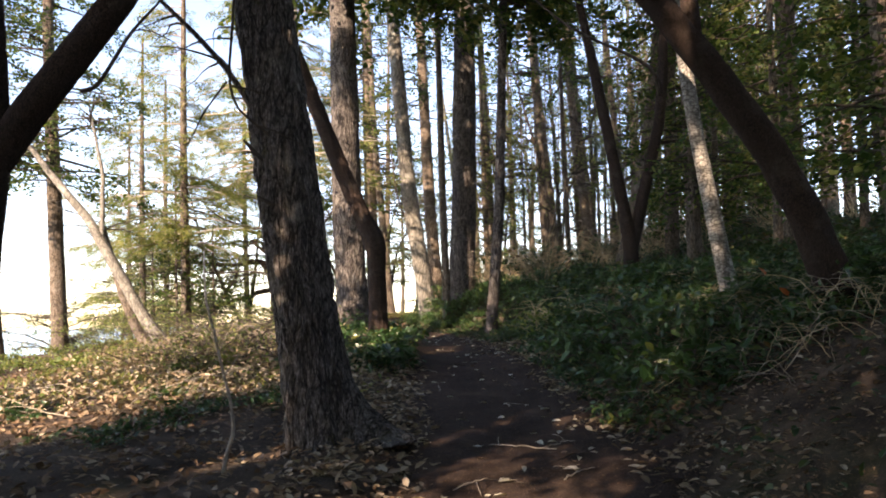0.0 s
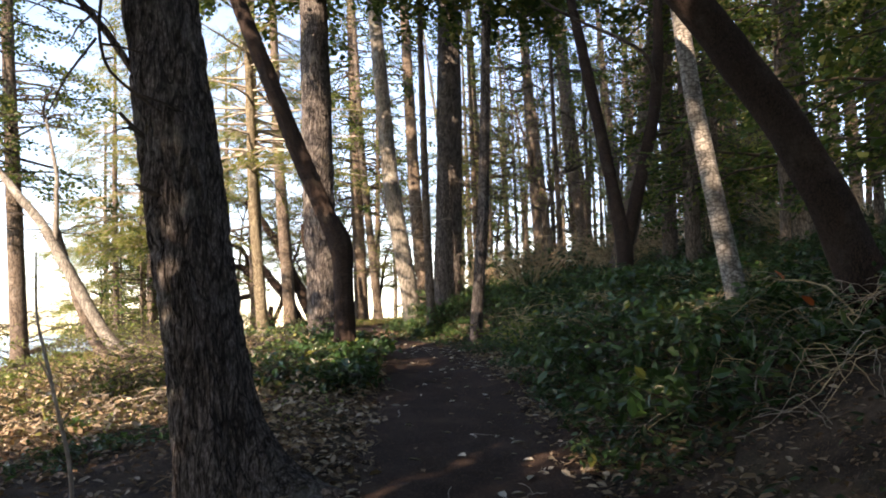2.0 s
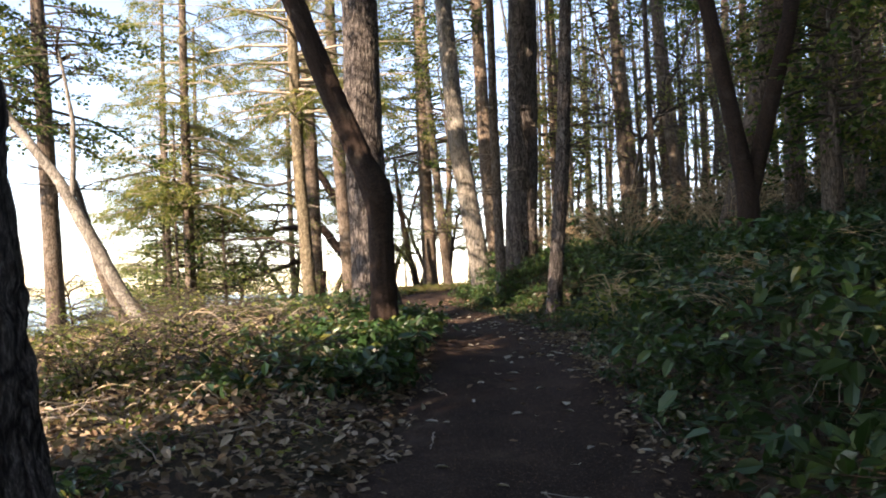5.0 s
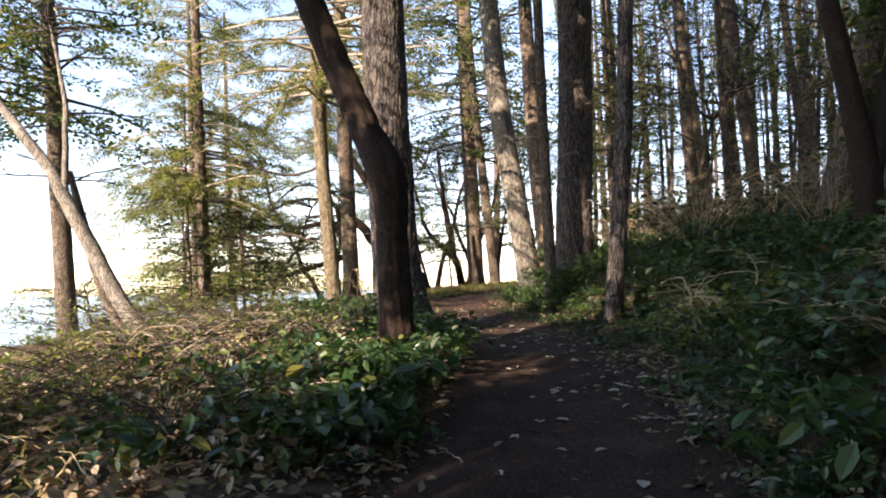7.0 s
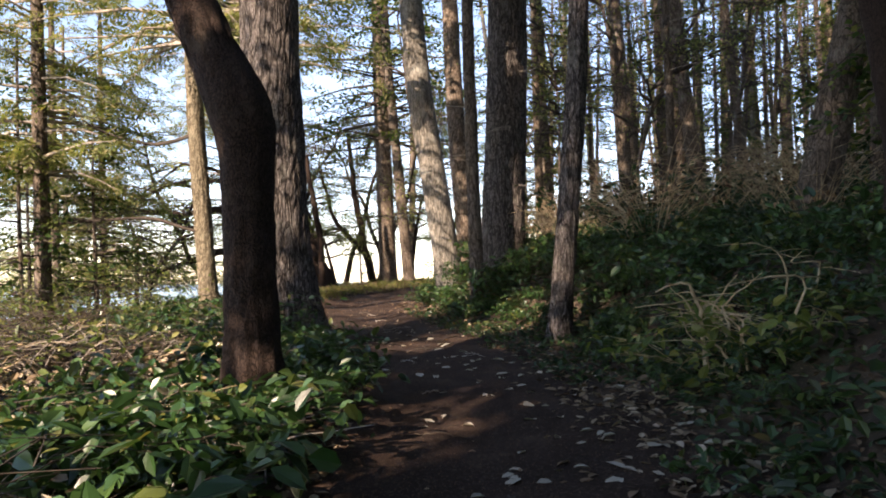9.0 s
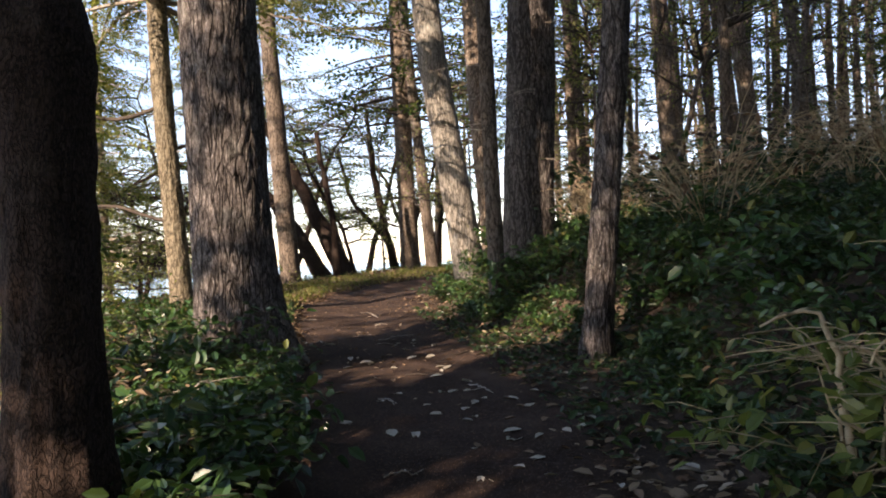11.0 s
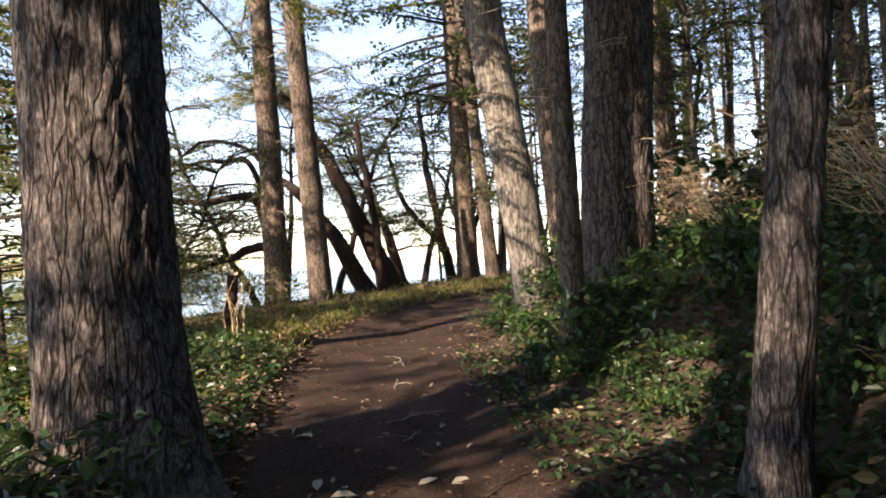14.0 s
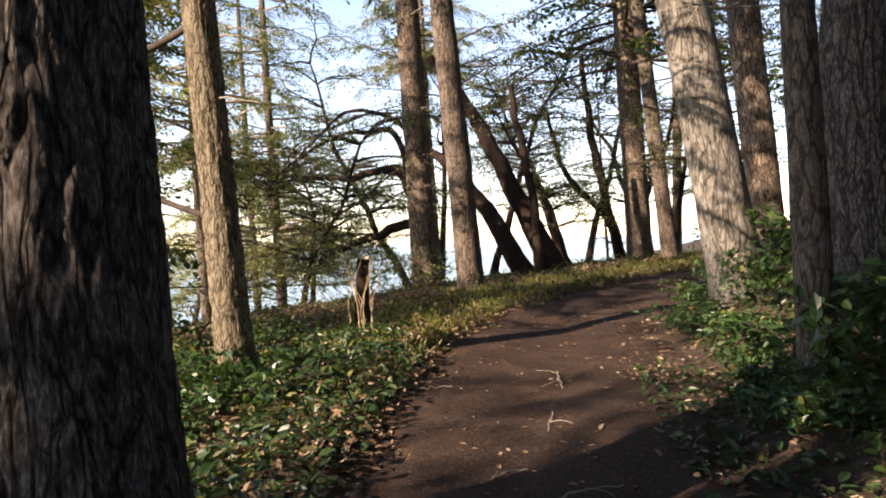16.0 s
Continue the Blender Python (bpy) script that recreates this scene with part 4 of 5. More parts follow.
for tries in range(5000):
    zone = g.random()
    if zone < 0.6:
        x, y = g.uniform(1.5, 26), g.uniform(26, 60)
    elif zone < 0.76:
        x, y = g.uniform(7.5, 30), g.uniform(2, 26)
    elif zone < 0.84:
        x, y = g.uniform(-8, 2), g.uniform(44, 80)
    else:
        x, y = g.uniform(-15, 16), g.uniform(-24, -4)
    if y < 0 and 0.91 * x - 0.41 * y < -5.0:
        continue
    if x < edge_x(y) + 2.5 or abs(x - trail_x(y)) < 2.2 and y < 40:
        continue
    if -9 < x < 1.5 and y < 48 and y > 0:
        continue
    if 1 < x < 16 and 24 < y < 44 and g.random() < 0.85:
        continue
    gap = 1.25 + 0.012 * max(0, y - 30)
    if min((x - a) ** 2 + (y - b) ** 2 for a, b in taken) < gap * gap:
        continue
    taken.append((x, y))
    s = g.uniform(0.7, 1.15)
    m = pose(x, y, float(height(x, y)) - 0.08, g.normal(0, 1.6), g.normal(-1.2, 1.6), g.uniform(0, 360)) @ Matrix.Diagonal((s * g.uniform(0.7, 1.1),) * 2 + (s, 1))
    e = copy_thing(KINDS[int(g.integers(0, 5))], m)
    e.scale = m.to_scale()
    count += 1
    if count >= 86:
        break
pole_gen = np.random.default_rng(23)
poles = 0
while poles < 76:
    x, y = pole_gen.uniform(-1.5, 22), pole_gen.uniform(28, 52)
    if x < trail_x(y) + 2.0 or y < 36 and x < 10 or min((x - a) ** 2 + (y - b) ** 2 for a, b in taken) < 0.7:
        continue
    taken.append((x, y))
    rise, thick = pole_gen.uniform(0.6, 0.9), pole_gen.uniform(0.22, 0.46)
    m = pose(x, y, float(height(x, y)) - 0.08, pole_gen.normal(0, 1.8), pole_gen.normal(-1.0, 2.0), pole_gen.uniform(0, 360)) @ Matrix.Diagonal((thick, thick, rise, 1))
    e = copy_thing(KINDS[5], m)
    tagged(e, "slim young pole of a fir crowded in the wood", "tree", "firs of the wood around")
    e.scale = m.to_scale()
    poles += 1
for e in KINDS:
    for o in list(e.children):
        bpy.data.objects.remove(o)
    bpy.data.objects.remove(e)


# ---- undergrowth ----
def bush(name, label, x, y, spread, tall, stems, leaves, size, material, seed, category="shrub", group="", wood=DARK_TWIG, up=0.25, arch=-0.1):
    """A shrub: arching stems with leaves along their outer halves."""
    g = np.random.default_rng(seed)
    e = thing(name, x, y, float(height(x, y)) - 0.02, label, category, group)
    out, ends = [], []
    for _ in range(stems):
        az = g.uniform(0, 2 * math.pi)
        foot = np.array([math.cos(az), math.sin(az), 0]) * g.uniform(0, spread * 0.35)
        foot[2] = float(height(x + foot[0], y + foot[1])) - e.location[2]
        p = limb_path(foot, az + g.normal(0, 0.5), tall * g.uniform(0.7, 1.3), 0.9, arch + 0.5 * g.random(), 7, g, 0.9)
        out.append(tube(p[::2], np.linspace(0.007, 0.002, 4), 3)[:2])
        ends.append(p[2:])
        for _ in range(2):
            q = limb_path(p[g.integers(2, 6)], az + g.normal(0, 1.1), tall * g.uniform(0.3, 0.6), 0.5, 0.2, 5, g, 0.9)
            out.append(tube(q[::2], np.linspace(0.004, 0.0015, 3), 3)[:2])
            ends.append(q[1:])
    part("stem_clump", mesh("stem_clump", *join(out), material=wood), e, "", "stuff")
    if leaves:
        ends = np.concatenate(ends)
        at = ends[g.integers(0, len(ends), leaves)] + g.normal(0, 0.05, (leaves, 3))
        part("foliage", mesh("foliage", *scatter(LEAF_V, LEAF_T, at, turns(leaves, up - 0.3, 0.55, g), size * g.uniform(0.6, 1.3, leaves)), material=material, smooth=False), e, "", "stuff")
    return e


def bushes(kind, label, spots, variants, group, **k):
    """A few shapes of a shrub, set out at many spots (x, y, scale)."""
    protos = [bush(kind, label, 0.75 + 30, -90 - 3 * s, seed=k["seed"] * 10 + s, group=group, **{a: b for a, b in k.items() if a != "seed"}) for s in range(variants)]
    g = np.random.default_rng(k["seed"])
    for x, y, s in spots:
        m = pose(x, y, float(height(x, y)) - 0.03, 0, 0, g.uniform(0, 360)) @ Matrix.Diagonal((s, s, s, 1))
        e = copy_thing(protos[int(g.integers(0, variants))], m)
        e.scale = (s, s, s)
    for e in protos:
        for o in list(e.children):
            bpy.data.objects.remove(o)
        bpy.data.objects.remove(e)


def spots(n, y0, y1, d0, d1, s0, s1, seed, keep=None):
    """Random spots between two distances from the path's middle line."""
    g = np.random.default_rng(seed)
    out = []
    while len(out) < n:
        y, d = g.uniform(y0, y1), g.uniform(d0, d1)
        x = float(trail_x(y) + d if d < 0 else bank_x(y) + d - 0.95)
        if x > edge_x(y) + 0.3 and (keep is None or keep(x, y)):
            out.append((x, y, g.uniform(s0, s1)))
    return out


bushes("salal_shrub", "leafy green salal shrub on the shaded bank", spots(104, 6.6, 26, 1.5, 5.5, 0.45, 1.35, 1), 6, "salal on the bank",
       spread=0.5, tall=0.62, stems=12, leaves=300, size=0.1, material=SALAL, seed=201)
bushes("salal_shrub", "dense salal shrub at the seaward side of the path", spots(26, 12.8, 18.5, -1.95, -1.3, 0.4, 1.1, 2), 5, "salal beside the path",
       spread=0.5, tall=0.72, stems=13, leaves=280, size=0.105, material=SALAL, seed=202)
bushes("low_shrub", "sunlit yellow-green low shrub on the bluff top", spots(44, 9, 24, -11, -3.0, 0.4, 1.15, 3), 5, "low shrubs on the bluff",
       spread=0.6, tall=0.5, stems=12, leaves=200, size=0.085, material=YELLOW_GREEN, seed=203)
bushes("sword_fern", "low dark green fern-like plant in leaf litter", spots(20, 5.5, 10, -6.5, -2.0, 0.4, 0.8, 31, lambda x, y: (x + 1.1) ** 2 + (y - 6.6) ** 2 > 2.6), 4, "plants in the litter",
       spread=0.4, tall=0.4, stems=10, leaves=120, size=0.1, material=SALAL, seed=213)
bushes("low_shrub", "sunlit yellow-green ground shrub beyond the bend", spots(80, 21, 40, -5.5, -1.35, 0.35, 0.6, 4), 5, "low shrubs at the bend",
       spread=0.5, tall=0.4, stems=12, leaves=220, size=0.07, material=YELLOW_GREEN, seed=204)
bushes("salal_shrub", "salal shrub at the foot of the bank by the bend", spots(46, 17.5, 30, 1.1, 3.2, 0.5, 1.05, 5), 5, "salal at the bend",
       spread=0.5, tall=0.6, stems=12, leaves=280, size=0.09, material=SALAL, seed=205)
bushes("salal_shrub", "small salal shrub at the very foot of the bank", spots(56, 7.2, 25, 1.0, 1.7, 0.25, 0.6, 15), 4, "small salal along the bank",
       spread=0.5, tall=0.6, stems=10, leaves=190, size=0.13, material=SALAL, seed=215)
bushes("twiggy_bush", "tangled dark twiggy bush with a few yellow-green leaves", spots(30, 11.5, 17.5, -5.4, -2.6, 0.6, 1.2, 6), 4, "twiggy bushes",
       spread=0.6, tall=1.1, stems=18, leaves=90, size=0.07, material=YELLOW_GREEN, seed=206, wood=DARK_TWIG)
bushes("salal_shrub", "salal shrub on the seaward edge by the bend", spots(34, 17.5, 25, -4.2, -2.0, 0.6, 1.0, 61, lambda x, y: (x + 2.36) ** 2 + (y - 19) ** 2 > 0.5), 4, "salal by the bend",
       spread=0.5, tall=0.55, stems=12, leaves=240, size=0.11, material=SALAL, seed=212)
bushes("salal_shrub", "big-leaved dark salal shrub crowding the path's seaward edge", spots(20, 11.2, 15.2, -2.7, -1.35, 0.6, 1.05, 62, lambda x, y: (x + 1.27) ** 2 + (y - 14.55) ** 2 > 0.3), 4, "big-leaved salal",
       spread=0.5, tall=0.7, stems=12, leaves=150, size=0.16, material=SALAL, seed=216)
bushes("bare_bush", "tall bare dark-stemmed bush in dry litter on the bluff", [(-4.9, 16.6, 1.0), (-4.3, 17.3, 0.9), (-5.7, 17.4, 1.15), (-5.2, 18.4, 1.1), (-3.7, 16.2, 0.75), (-6.6, 18.0, 1.0)], 4, "bare bushes",
       spread=0.5, tall=1.5, stems=20, leaves=40, size=0.07, material=YELLOW_GREEN, seed=217)
bushes("sea_bush", "tall dark-twigged bush with small leaves at the brink", spots(16, 21, 34, -9.5, -4.2, 0.7, 1.2, 7, lambda x, y: x < -5.2), 5, "bushes along the brink",
       spread=0.7, tall=1.9, stems=12, leaves=300, size=0.075, material=YELLOW_GREEN, seed=207)
bushes("dry_bracken", "thicket of dry tan bracken stems", spots(76, 20, 42, 3.2, 13, 0.8, 1.5, 8), 5, "dry bracken on the bank",
       spread=0.7, tall=1.3, stems=24, leaves=90, size=0.08, material=LITTER, seed=208, wood=STRAW, arch=-0.85)
bushes("bank_bush", "tall leafy bush on the crest of the bank", spots(44, 24, 48, 3.5, 20, 0.8, 1.6, 81), 5, "bushes on the crest",
       spread=0.8, tall=1.7, stems=12, leaves=260, size=0.13, material=IVY, seed=214)
bushes("bramble", "dry bramble tangle with tan stems", spots(16, 6, 13, 2.0, 4.2, 0.6, 1.0, 9), 4, "brambles on the bank",
       spread=0.6, tall=0.75, stems=18, leaves=60, size=0.06, material=IVY, seed=209, wood=STRAW)

for k, (x, y, size, tall) in enumerate([(2.25, 8.6, 0.15, 0.75), (2.55, 9.3, 0.14, 0.8), (2.3, 7.7, 0.13, 0.6), (2.95, 8.9, 0.14, 0.8), (2.4, 10.2, 0.14, 0.8), (2.75, 10.9, 0.13, 0.8)]):
    bush("broad_leaved_shrub", "upright shrub with large soft green leaves on the bank", x, y, 0.5, tall, 11, 130, size, BROAD, 700 + k, group="broad-leaved shrubs")
for k, (x, y) in enumerate([(2.0, 15.3), (2.35, 15.0), (2.5, 15.8)]):
    bush("low_shrub", "yellow-green leafy shrub with pale dry stems", x, y, 0.5, 0.7, 12, 170, 0.1, YELLOW_GREEN, 720 + k, wood=STRAW)
# pale twigs given dark wood, standing in for shade by the trunk
for k, (x, y) in enumerate([(-2.75, 18.3), (-2.5, 18.15), (-3.05, 18.5), (-2.9, 18.05), (-2.65, 17.9)]):
    bush("twiggy_bush", "thin twigs and ivy against the massive trunk, darkened for its shade", x, y, 0.3, (1.3, 1.0, 1.2, 0.9, 0.8)[k], 9, 130, 0.105, SALAL, 740 + k, wood=DARK_TWIG)


def carpet(name, label, n, y0, y1, d0, d1, size, lift, material, seed, tilt=0.45, blade=LEAF_V, up=0.0):
    """Leaves lying thick over the ground."""
    g = np.random.default_rng(seed)
    y, d = g.uniform(y0, y1, n), g.uniform(d0, d1, n)
    x = np.where(d < 0, trail_x(y) + d, np.where(d0 > 0.9, bank_x(y) + d - 0.95, trail_x(y) + d))
    ok = x > edge_x(y)
    x, y = x[ok], y[ok]
    m = len(x)
    z = height(x, y) + g.uniform(0.0, 1.0, m) ** 1.6 * lift + 0.015
    v, f = scatter(blade, LEAF_T, np.stack([x, y, z], -1), turns(m, up, tilt, g), size * g.uniform(0.55, 1.35, m))
    return tagged(new(name, mesh(name, v, f, material=material, smooth=False)), label, "ground cover", kind="stuff")


carpet("ivy_carpet", "dark green ivy covering the bank", 42000, 6.3, 30, 1.0, 6.5, 0.09, 0.26, IVY, 301)
carpet("ivy_carpet", "green ivy along the path's seaward edge", 6000, 11, 24, -2.2, -1.15, 0.08, 0.2, IVY, 302)
carpet("leaf_litter", "brown leaf litter over the bluff top", 30000, 1, 30, -9, -1.0, 0.08, 0.04, LITTER, 303, 0.35)
carpet("sunny_ground_cover", "yellow-green low leaves on the bluff", 11000, 9, 40, -8, -1.4, 0.07, 0.16, YELLOW_GREEN, 304)
carpet("leaf_litter", "brown leaf litter at the foot of the bank", 5000, -1, 30, 0.75, 2.5, 0.06, 0.02, LITTER, 305, 0.25)
carpet("leaf_litter", "pale dry leaf litter between shrubs beyond the bend", 7000, 20, 38, -4.5, -1.1, 0.075, 0.1, LITTER, 309, 0.5)
carpet("leaf_litter", "bleached dry leaves and husks on the bluff", 7000, 8.5, 17.5, -7, -1.7, 0.085, 0.3, DRY_LEAF, 310, 0.5)
carpet("leaf_litter", "grey-brown litter and crumbs on bare soil at the near foot of the bank", 5200, 0, 8, 0.8, 4.5, 0.055, 0.02, LITTER, 316, 0.3)
carpet("ivy_carpet", "scattered low green leaves on bare soil", 500, 3.5, 6.6, 1.2, 4.5, 0.085, 0.1, IVY, 317)
carpet("ivy_carpet", "dark ivy over the upper bank", 14000, 6, 34, 6.3, 15, 0.13, 0.3, IVY, 311)
carpet("ivy_carpet", "ivy creeping out at the path's landward edge", 2200, 16, 24, 0.85, 2.5, 0.08, 0.08, IVY, 312)
carpet("leaf_litter", "bleached leaves gathered along the path's edges", 1500, 2, 15, -1.8, -0.85, 0.085, 0.03, DRY_LEAF, 313, 0.35)
carpet("leaf_litter", "bleached leaves gathered along the path's edges", 1300, 2, 16, 0.7, 1.6, 0.085, 0.03, DRY_LEAF, 314, 0.35)
carpet("leaf_litter", "small dead leaves and bits strewn on the path", 4500, -1, 32, -1.1, 1.0, 0.035, 0.012, LITTER, 306, 0.2)
carpet("leaf_litter", "needles and dead leaves on the sunny bend of the path", 3200, 18.5, 29, -1.35, 1.05, 0.05, 0.015, LITTER, 315, 0.25)
carpet("grass", "bright yellow-green grass along the outer verge", 4400, 24, 38, -2.9, -1.15, 0.13, 0.0, GRASS, 307, 0.4, LEAF_V * np.array((0.16, 1, 1)), 1.0)
carpet("grass", "sparse yellow-green grass on the bluff top", 3500, 10, 24, -8, -3.0, 0.14, 0.0, GRASS, 308, 0.45, LEAF_V * np.array((0.16, 1, 1)), 0.9)

# single pale leaves on the path
leaf_meshes = []
for s in range(6):
    g = np.random.default_rng(400 + s)
    v = LEAF_V.copy()
    v[:, 0] *= g.uniform(0.7, 1.3)
    v[:, 2] = v[:, 2] * g.uniform(0.5, 1.6) + 0.02
    leaf_meshes.append(mesh("fallen_leaf", v * g.uniform(0.08, 0.15), LEAF_T, material=(PALE_LEAF, LITTER, PALE_LEAF)[s % 3]))
g = np.random.default_rng(410)
for k in range(300):
    y = g.uniform(1.5, 21) if k < 200 else g.uniform(11, 18)
    d = g.normal(0.35, 0.65) if k < 200 else g.normal(0.75, 0.45)
    if abs(d) > 1.5:
        d = 1.2
    x = float(trail_x(y)) + d
    ob = tagged(new("fallen_leaf", leaf_meshes[int(g.integers(0, 6))]), "pale curled dead leaf lying on the path", "leaf", "fallen leaves on the path")
    ob.matrix_world = pose(x, y, float(height(x, y)) + 0.035, g.normal(0, 9), g.normal(0, 9), g.uniform(0, 360))

# a thin crooked sapling by the near fir
broadleaf("sapling", "thin crooked bare sapling beside the near fir",
          [[(-1.6, 5.4, 0.28, 0.014), (-1.59, 5.4, 0.46, 0.014), (-1.52, 5.4, 0.59, 0.013), (-1.55, 5.4, 0.84, 0.012), (-1.62, 5.4, 1.09, 0.011), (-1.68, 5.4, 1.34, 0.01), (-1.75, 5.4, 1.59, 0.008), (-1.76, 5.4, 1.95, 0.005)],
           [(-1.6, 5.4, 1.02, 0.006), (-1.5, 5.4, 1.16, 0.004)], [(-1.66, 5.4, 1.25, 0.006), (-1.76, 5.42, 1.4, 0.003)]],
          GREY_TWIG, seed=51, depth=0.0, sides=8, category="sapling")


# ---- small things ----
def stick(name, label, rows, material, category="stick", twigs=0, seed=0):
    """A lying or leaning stick given by world points (x, y, height over the ground, radius)."""
    g = np.random.default_rng(seed)
    a = np.array(rows, dtype=float)
    a[:, 2] += height(a[:, 0], a[:, 1])
    foot = a[0, :3].copy()
    p, t = curve_path(a[:, :3] - foot, 14)
    p[1:-1] += g.normal(0, 0.006, (12, 3))
    out = [tube(p, np.interp(t, np.linspace(0, 1, len(a)), a[:, 3]), 6)[:2]]
    for _ in range(twigs):
        i = int(g.integers(5, 13))
        q = limb_path(p[i], g.uniform(0, 6.28), g.uniform(0.12, 0.35), g.uniform(0.0, 0.6), 0.2, 5, g)
        out.append(tube(q, np.linspace(a[-1, 3], 0.002, 5), 4)[:2])
    ob = new(name, mesh(name, *join(out), material=material))
    ob.location = foot
    return tagged(ob, label, category)


stick("bramble_cane", "dry tan bramble cane arching on the bank", [(3.55, 7.4, 0.0, 0.008), (3.35, 7.45, 0.25, 0.008), (3.05, 7.5, 0.45, 0.006), (2.8, 7.55, 0.42, 0.004)], STRAW, "cane", 2, 1)
stick("bramble_cane", "dry tan bramble cane arching on the bank", [(3.75, 7.0, 0.0, 0.008), (3.5, 7.2, 0.4, 0.007), (3.2, 7.4, 0.52, 0.006), (2.95, 7.5, 0.45, 0.004)], STRAW, "cane", 2, 2)
stick("bramble_cane", "grey bare bramble cane over ivy", [(2.6, 6.6, 0.0, 0.007), (2.8, 6.8, 0.3, 0.006), (3.1, 7.0, 0.3, 0.005), (3.5, 7.2, 0.15, 0.004)], GREY_TWIG, "cane", 3, 3)
cane_gen = np.random.default_rng(88)
for k in range(64):
    x, y, az, ln = cane_gen.uniform(2.5, 4.3), cane_gen.uniform(5.4, 9.2), cane_gen.uniform(2.0, 4.6), cane_gen.uniform(0.3, 0.85)
    cx, cy = math.cos(az) * ln, math.sin(az) * ln * 0.5
    stick("bramble_cane", "thin dry tan bramble cane tangled over ivy", [(x, y, 0.0, 0.004), (x + 0.3 * cx, y + 0.3 * cy, cane_gen.uniform(0.15, 0.4), 0.0035), (x + 0.65 * cx, y + 0.65 * cy, cane_gen.uniform(0.15, 0.5), 0.003), (x + cx, y + cy, cane_gen.uniform(0.02, 0.35), 0.002)],
          STRAW if k % 2 else GREY_TWIG, "cane", 3, 500 + k)
stick("dead_branch", "pale forked dead branch in the salal", [(1.95, 15.2, 0.1, 0.02), (1.88, 15.2, 0.65, 0.016), (1.8, 15.2, 0.85, 0.012), (1.58, 15.2, 0.85, 0.006)], STRAW, "branch", 5, 4)
for k in range(9):
    x, y = cane_gen.uniform(1.95, 2.7), cane_gen.uniform(14.7, 15.8)
    stick("dead_branch", "pale bare stem leaning out of salal", [(x, y, 0.0, 0.011), (x + cane_gen.normal(0, 0.08), y, 0.4, 0.009), (x + cane_gen.normal(-0.1, 0.15), y - 0.05, cane_gen.uniform(0.5, 0.7), 0.006), (x + cane_gen.normal(-0.2, 0.25), y - 0.1, cane_gen.uniform(0.5, 0.9), 0.003)], STRAW, "branch", 4, 600 + k)
g = np.random.default_rng(77)
for k in range(40):
    y, dd, az, ln = g.uniform(2, 24), g.normal(0.2, 0.9), g.uniform(0, 6.28), g.uniform(0.15, 0.6)
    x = float(trail_x(y)) + dd
    x2, y2 = x + math.cos(az) * ln, y + math.sin(az) * ln
    stick("fallen_twig", "thin dry twig fallen on the path", [(x, y, 0.04, 0.006), ((x + x2) / 2, (y + y2) / 2 + 0.02, 0.055, 0.005), (x2, y2, 0.04, 0.003)], GREY_TWIG if k % 3 else DARK_TWIG, "twig", 1, 100 + k)
for k in range(70):
    y, dd, az, ln = g.uniform(8.5, 18), g.uniform(-6.0, -2.0), g.uniform(0, 6.28), g.uniform(0.4, 1.5)
    x = float(trail_x(y)) + dd
    x2, y2, r = x + math.cos(az) * ln, y + math.sin(az) * ln, g.uniform(0.005, 0.012)
    stick("dead_branch", "bare pale fallen branch among leaf litter on the bluff", [(x, y, 0.03, r), ((2 * x + x2) / 3, (2 * y + y2) / 3 + 0.05, g.uniform(0.08, 0.25), r * 0.8), ((x + 2 * x2) / 3, (y + 2 * y2) / 3, g.uniform(0.1, 0.35), r * 0.65), (x2, y2, g.uniform(0.02, 0.4), 0.003)], GREY_TWIG if k % 4 else STRAW, "branch", 4, 300 + k)
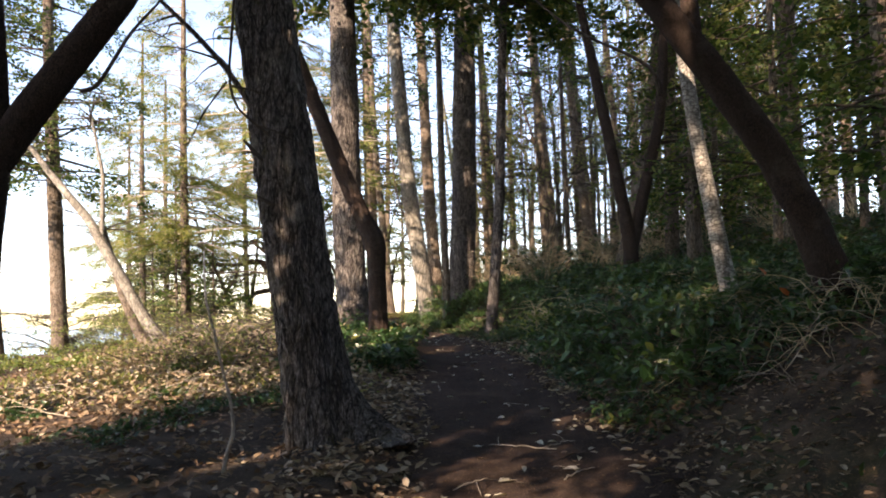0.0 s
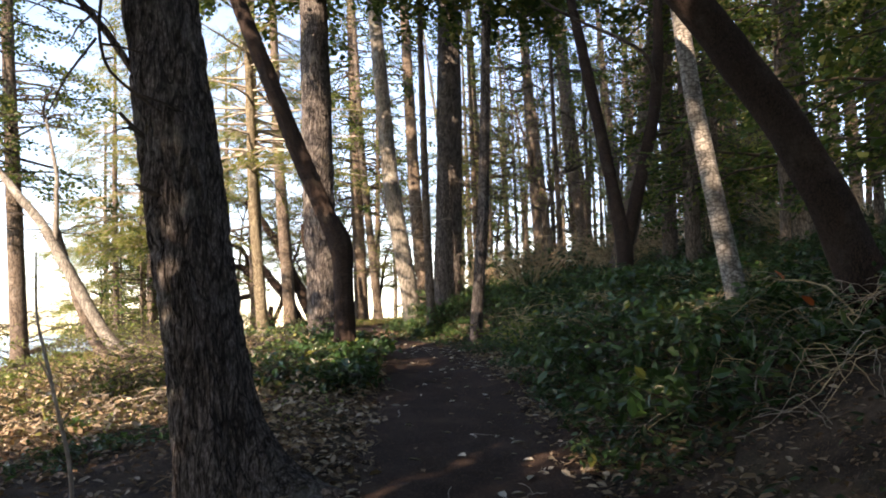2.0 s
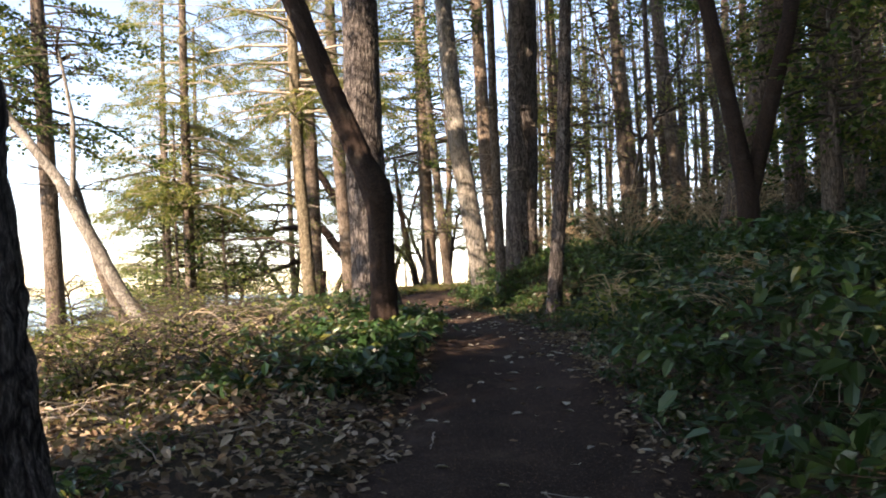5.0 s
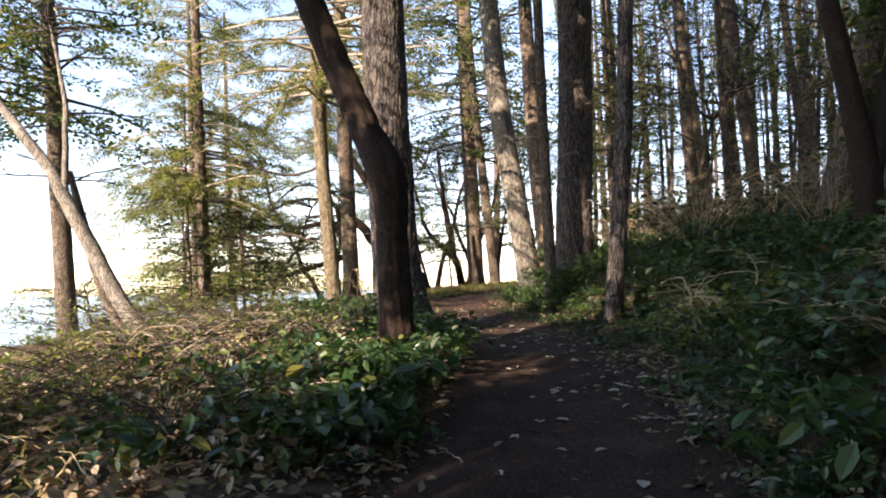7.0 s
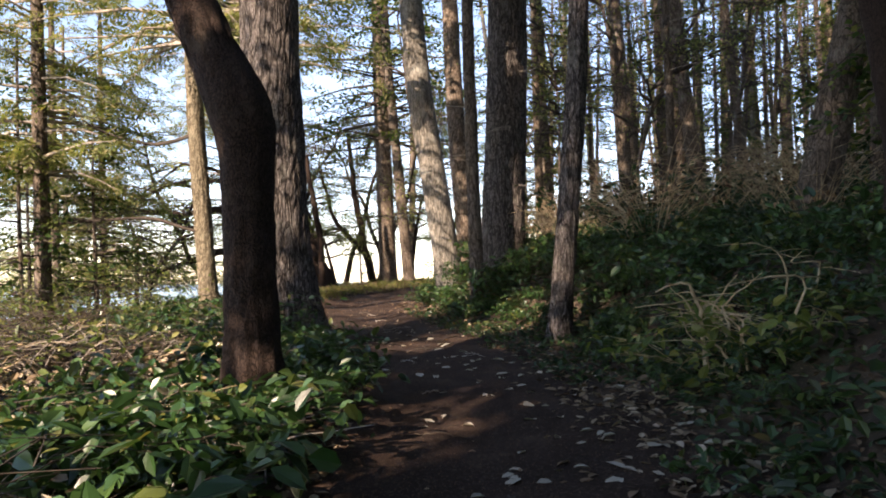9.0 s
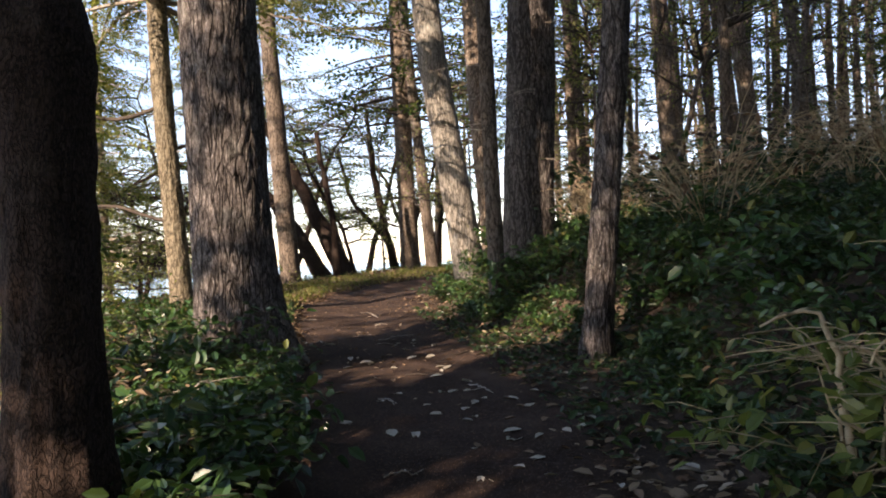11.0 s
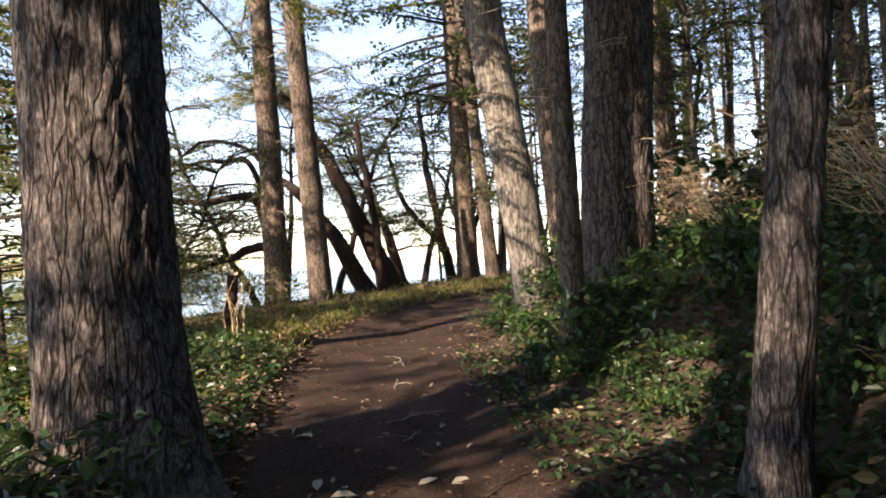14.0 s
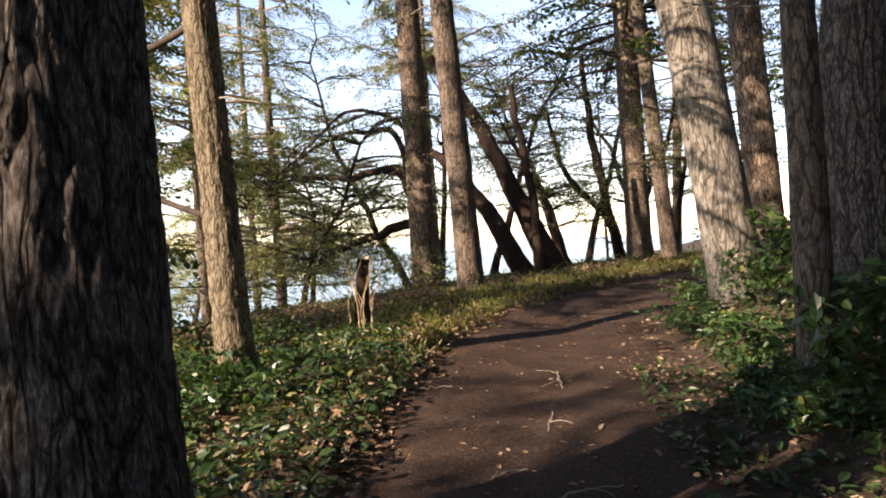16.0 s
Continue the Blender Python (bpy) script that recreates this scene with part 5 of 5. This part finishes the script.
for k in range(60):
    x, y, az, ln = g.uniform(-4.8, -2.5), g.uniform(13.6, 17.2), g.uniform(0, 6.28), g.uniform(0.5, 1.3)
    x2, y2, r = x + math.cos(az) * ln, y + math.sin(az) * ln, g.uniform(0.005, 0.011)
    stick("dead_branch", "bleached dead branch in a tangled heap on the bluff", [(x, y, 0.05, r), ((2 * x + x2) / 3, (2 * y + y2) / 3, g.uniform(0.15, 0.5), r * 0.8), ((x + 2 * x2) / 3, (y + 2 * y2) / 3 + 0.05, g.uniform(0.2, 0.6), r * 0.65), (x2, y2, g.uniform(0.1, 0.6), 0.003)], GREY_TWIG if k % 3 else STRAW, "branch", 5, 900 + k)
for k in range(9):
    x, y = -4.72 + g.normal(0, 0.08), 25 + g.normal(0, 0.1)
    stick("dry_stalk", "tall pale dry grass stalk beside a stump", [(x, y, -0.02, 0.006), (x - 0.08 * g.random(), y, 0.45, 0.005), (x + g.normal(-0.12, 0.16), y, g.uniform(0.7, 1.1), 0.002)], STRAW, "stalk", 0, 200 + k)
stump_z = float(height(-5.3, 26))
stump = thing("stump", -5.3, 26, stump_z - 0.05, "short dark broken tree stump near the brink", "stump")
part("trunk", bark_mesh("stump", [(0, 0, 0), (0.02, 0, 0.5), (0.05, 0.01, 0.98)], None, MADRONE_BARK, 40, 30, 0.02, 0.5, 0.08, 9, ([0, 0.6, 0.98, 1.1], [0.1, 0.085, 0.08, 0.08])), stump)
top_v, top_f = [(0.05, 0.01, 0.99)], []
for k in range(14):
    a = k * 2 * math.pi / 14
    top_v.append((0.05 + 0.085 * math.cos(a), 0.01 + 0.085 * math.sin(a), 0.95 + 0.09 * math.sin(3 * a + 1)))
    top_f.append((0, 1 + k, 1 + (k + 1) % 14))
part("broken_top", mesh("broken_top", np.array(top_v), np.array(top_f), material=STRAW), stump, "splintered pale top")
for k, (x, y, hz) in enumerate([(3.25, 7.35, 0.5), (3.35, 7.1, 0.28)]):
    leaf = tagged(new("red_leaf", mesh("red_leaf", LEAF_V * np.array((0.16, 0.13, 0.13)), LEAF_T, material=RED_LEAF)), "orange-red withered leaf on a bramble", "leaf")
    leaf.matrix_world = pose(x, y, float(height(x, y)) + hz, 50, 10, 30 + 80 * k)
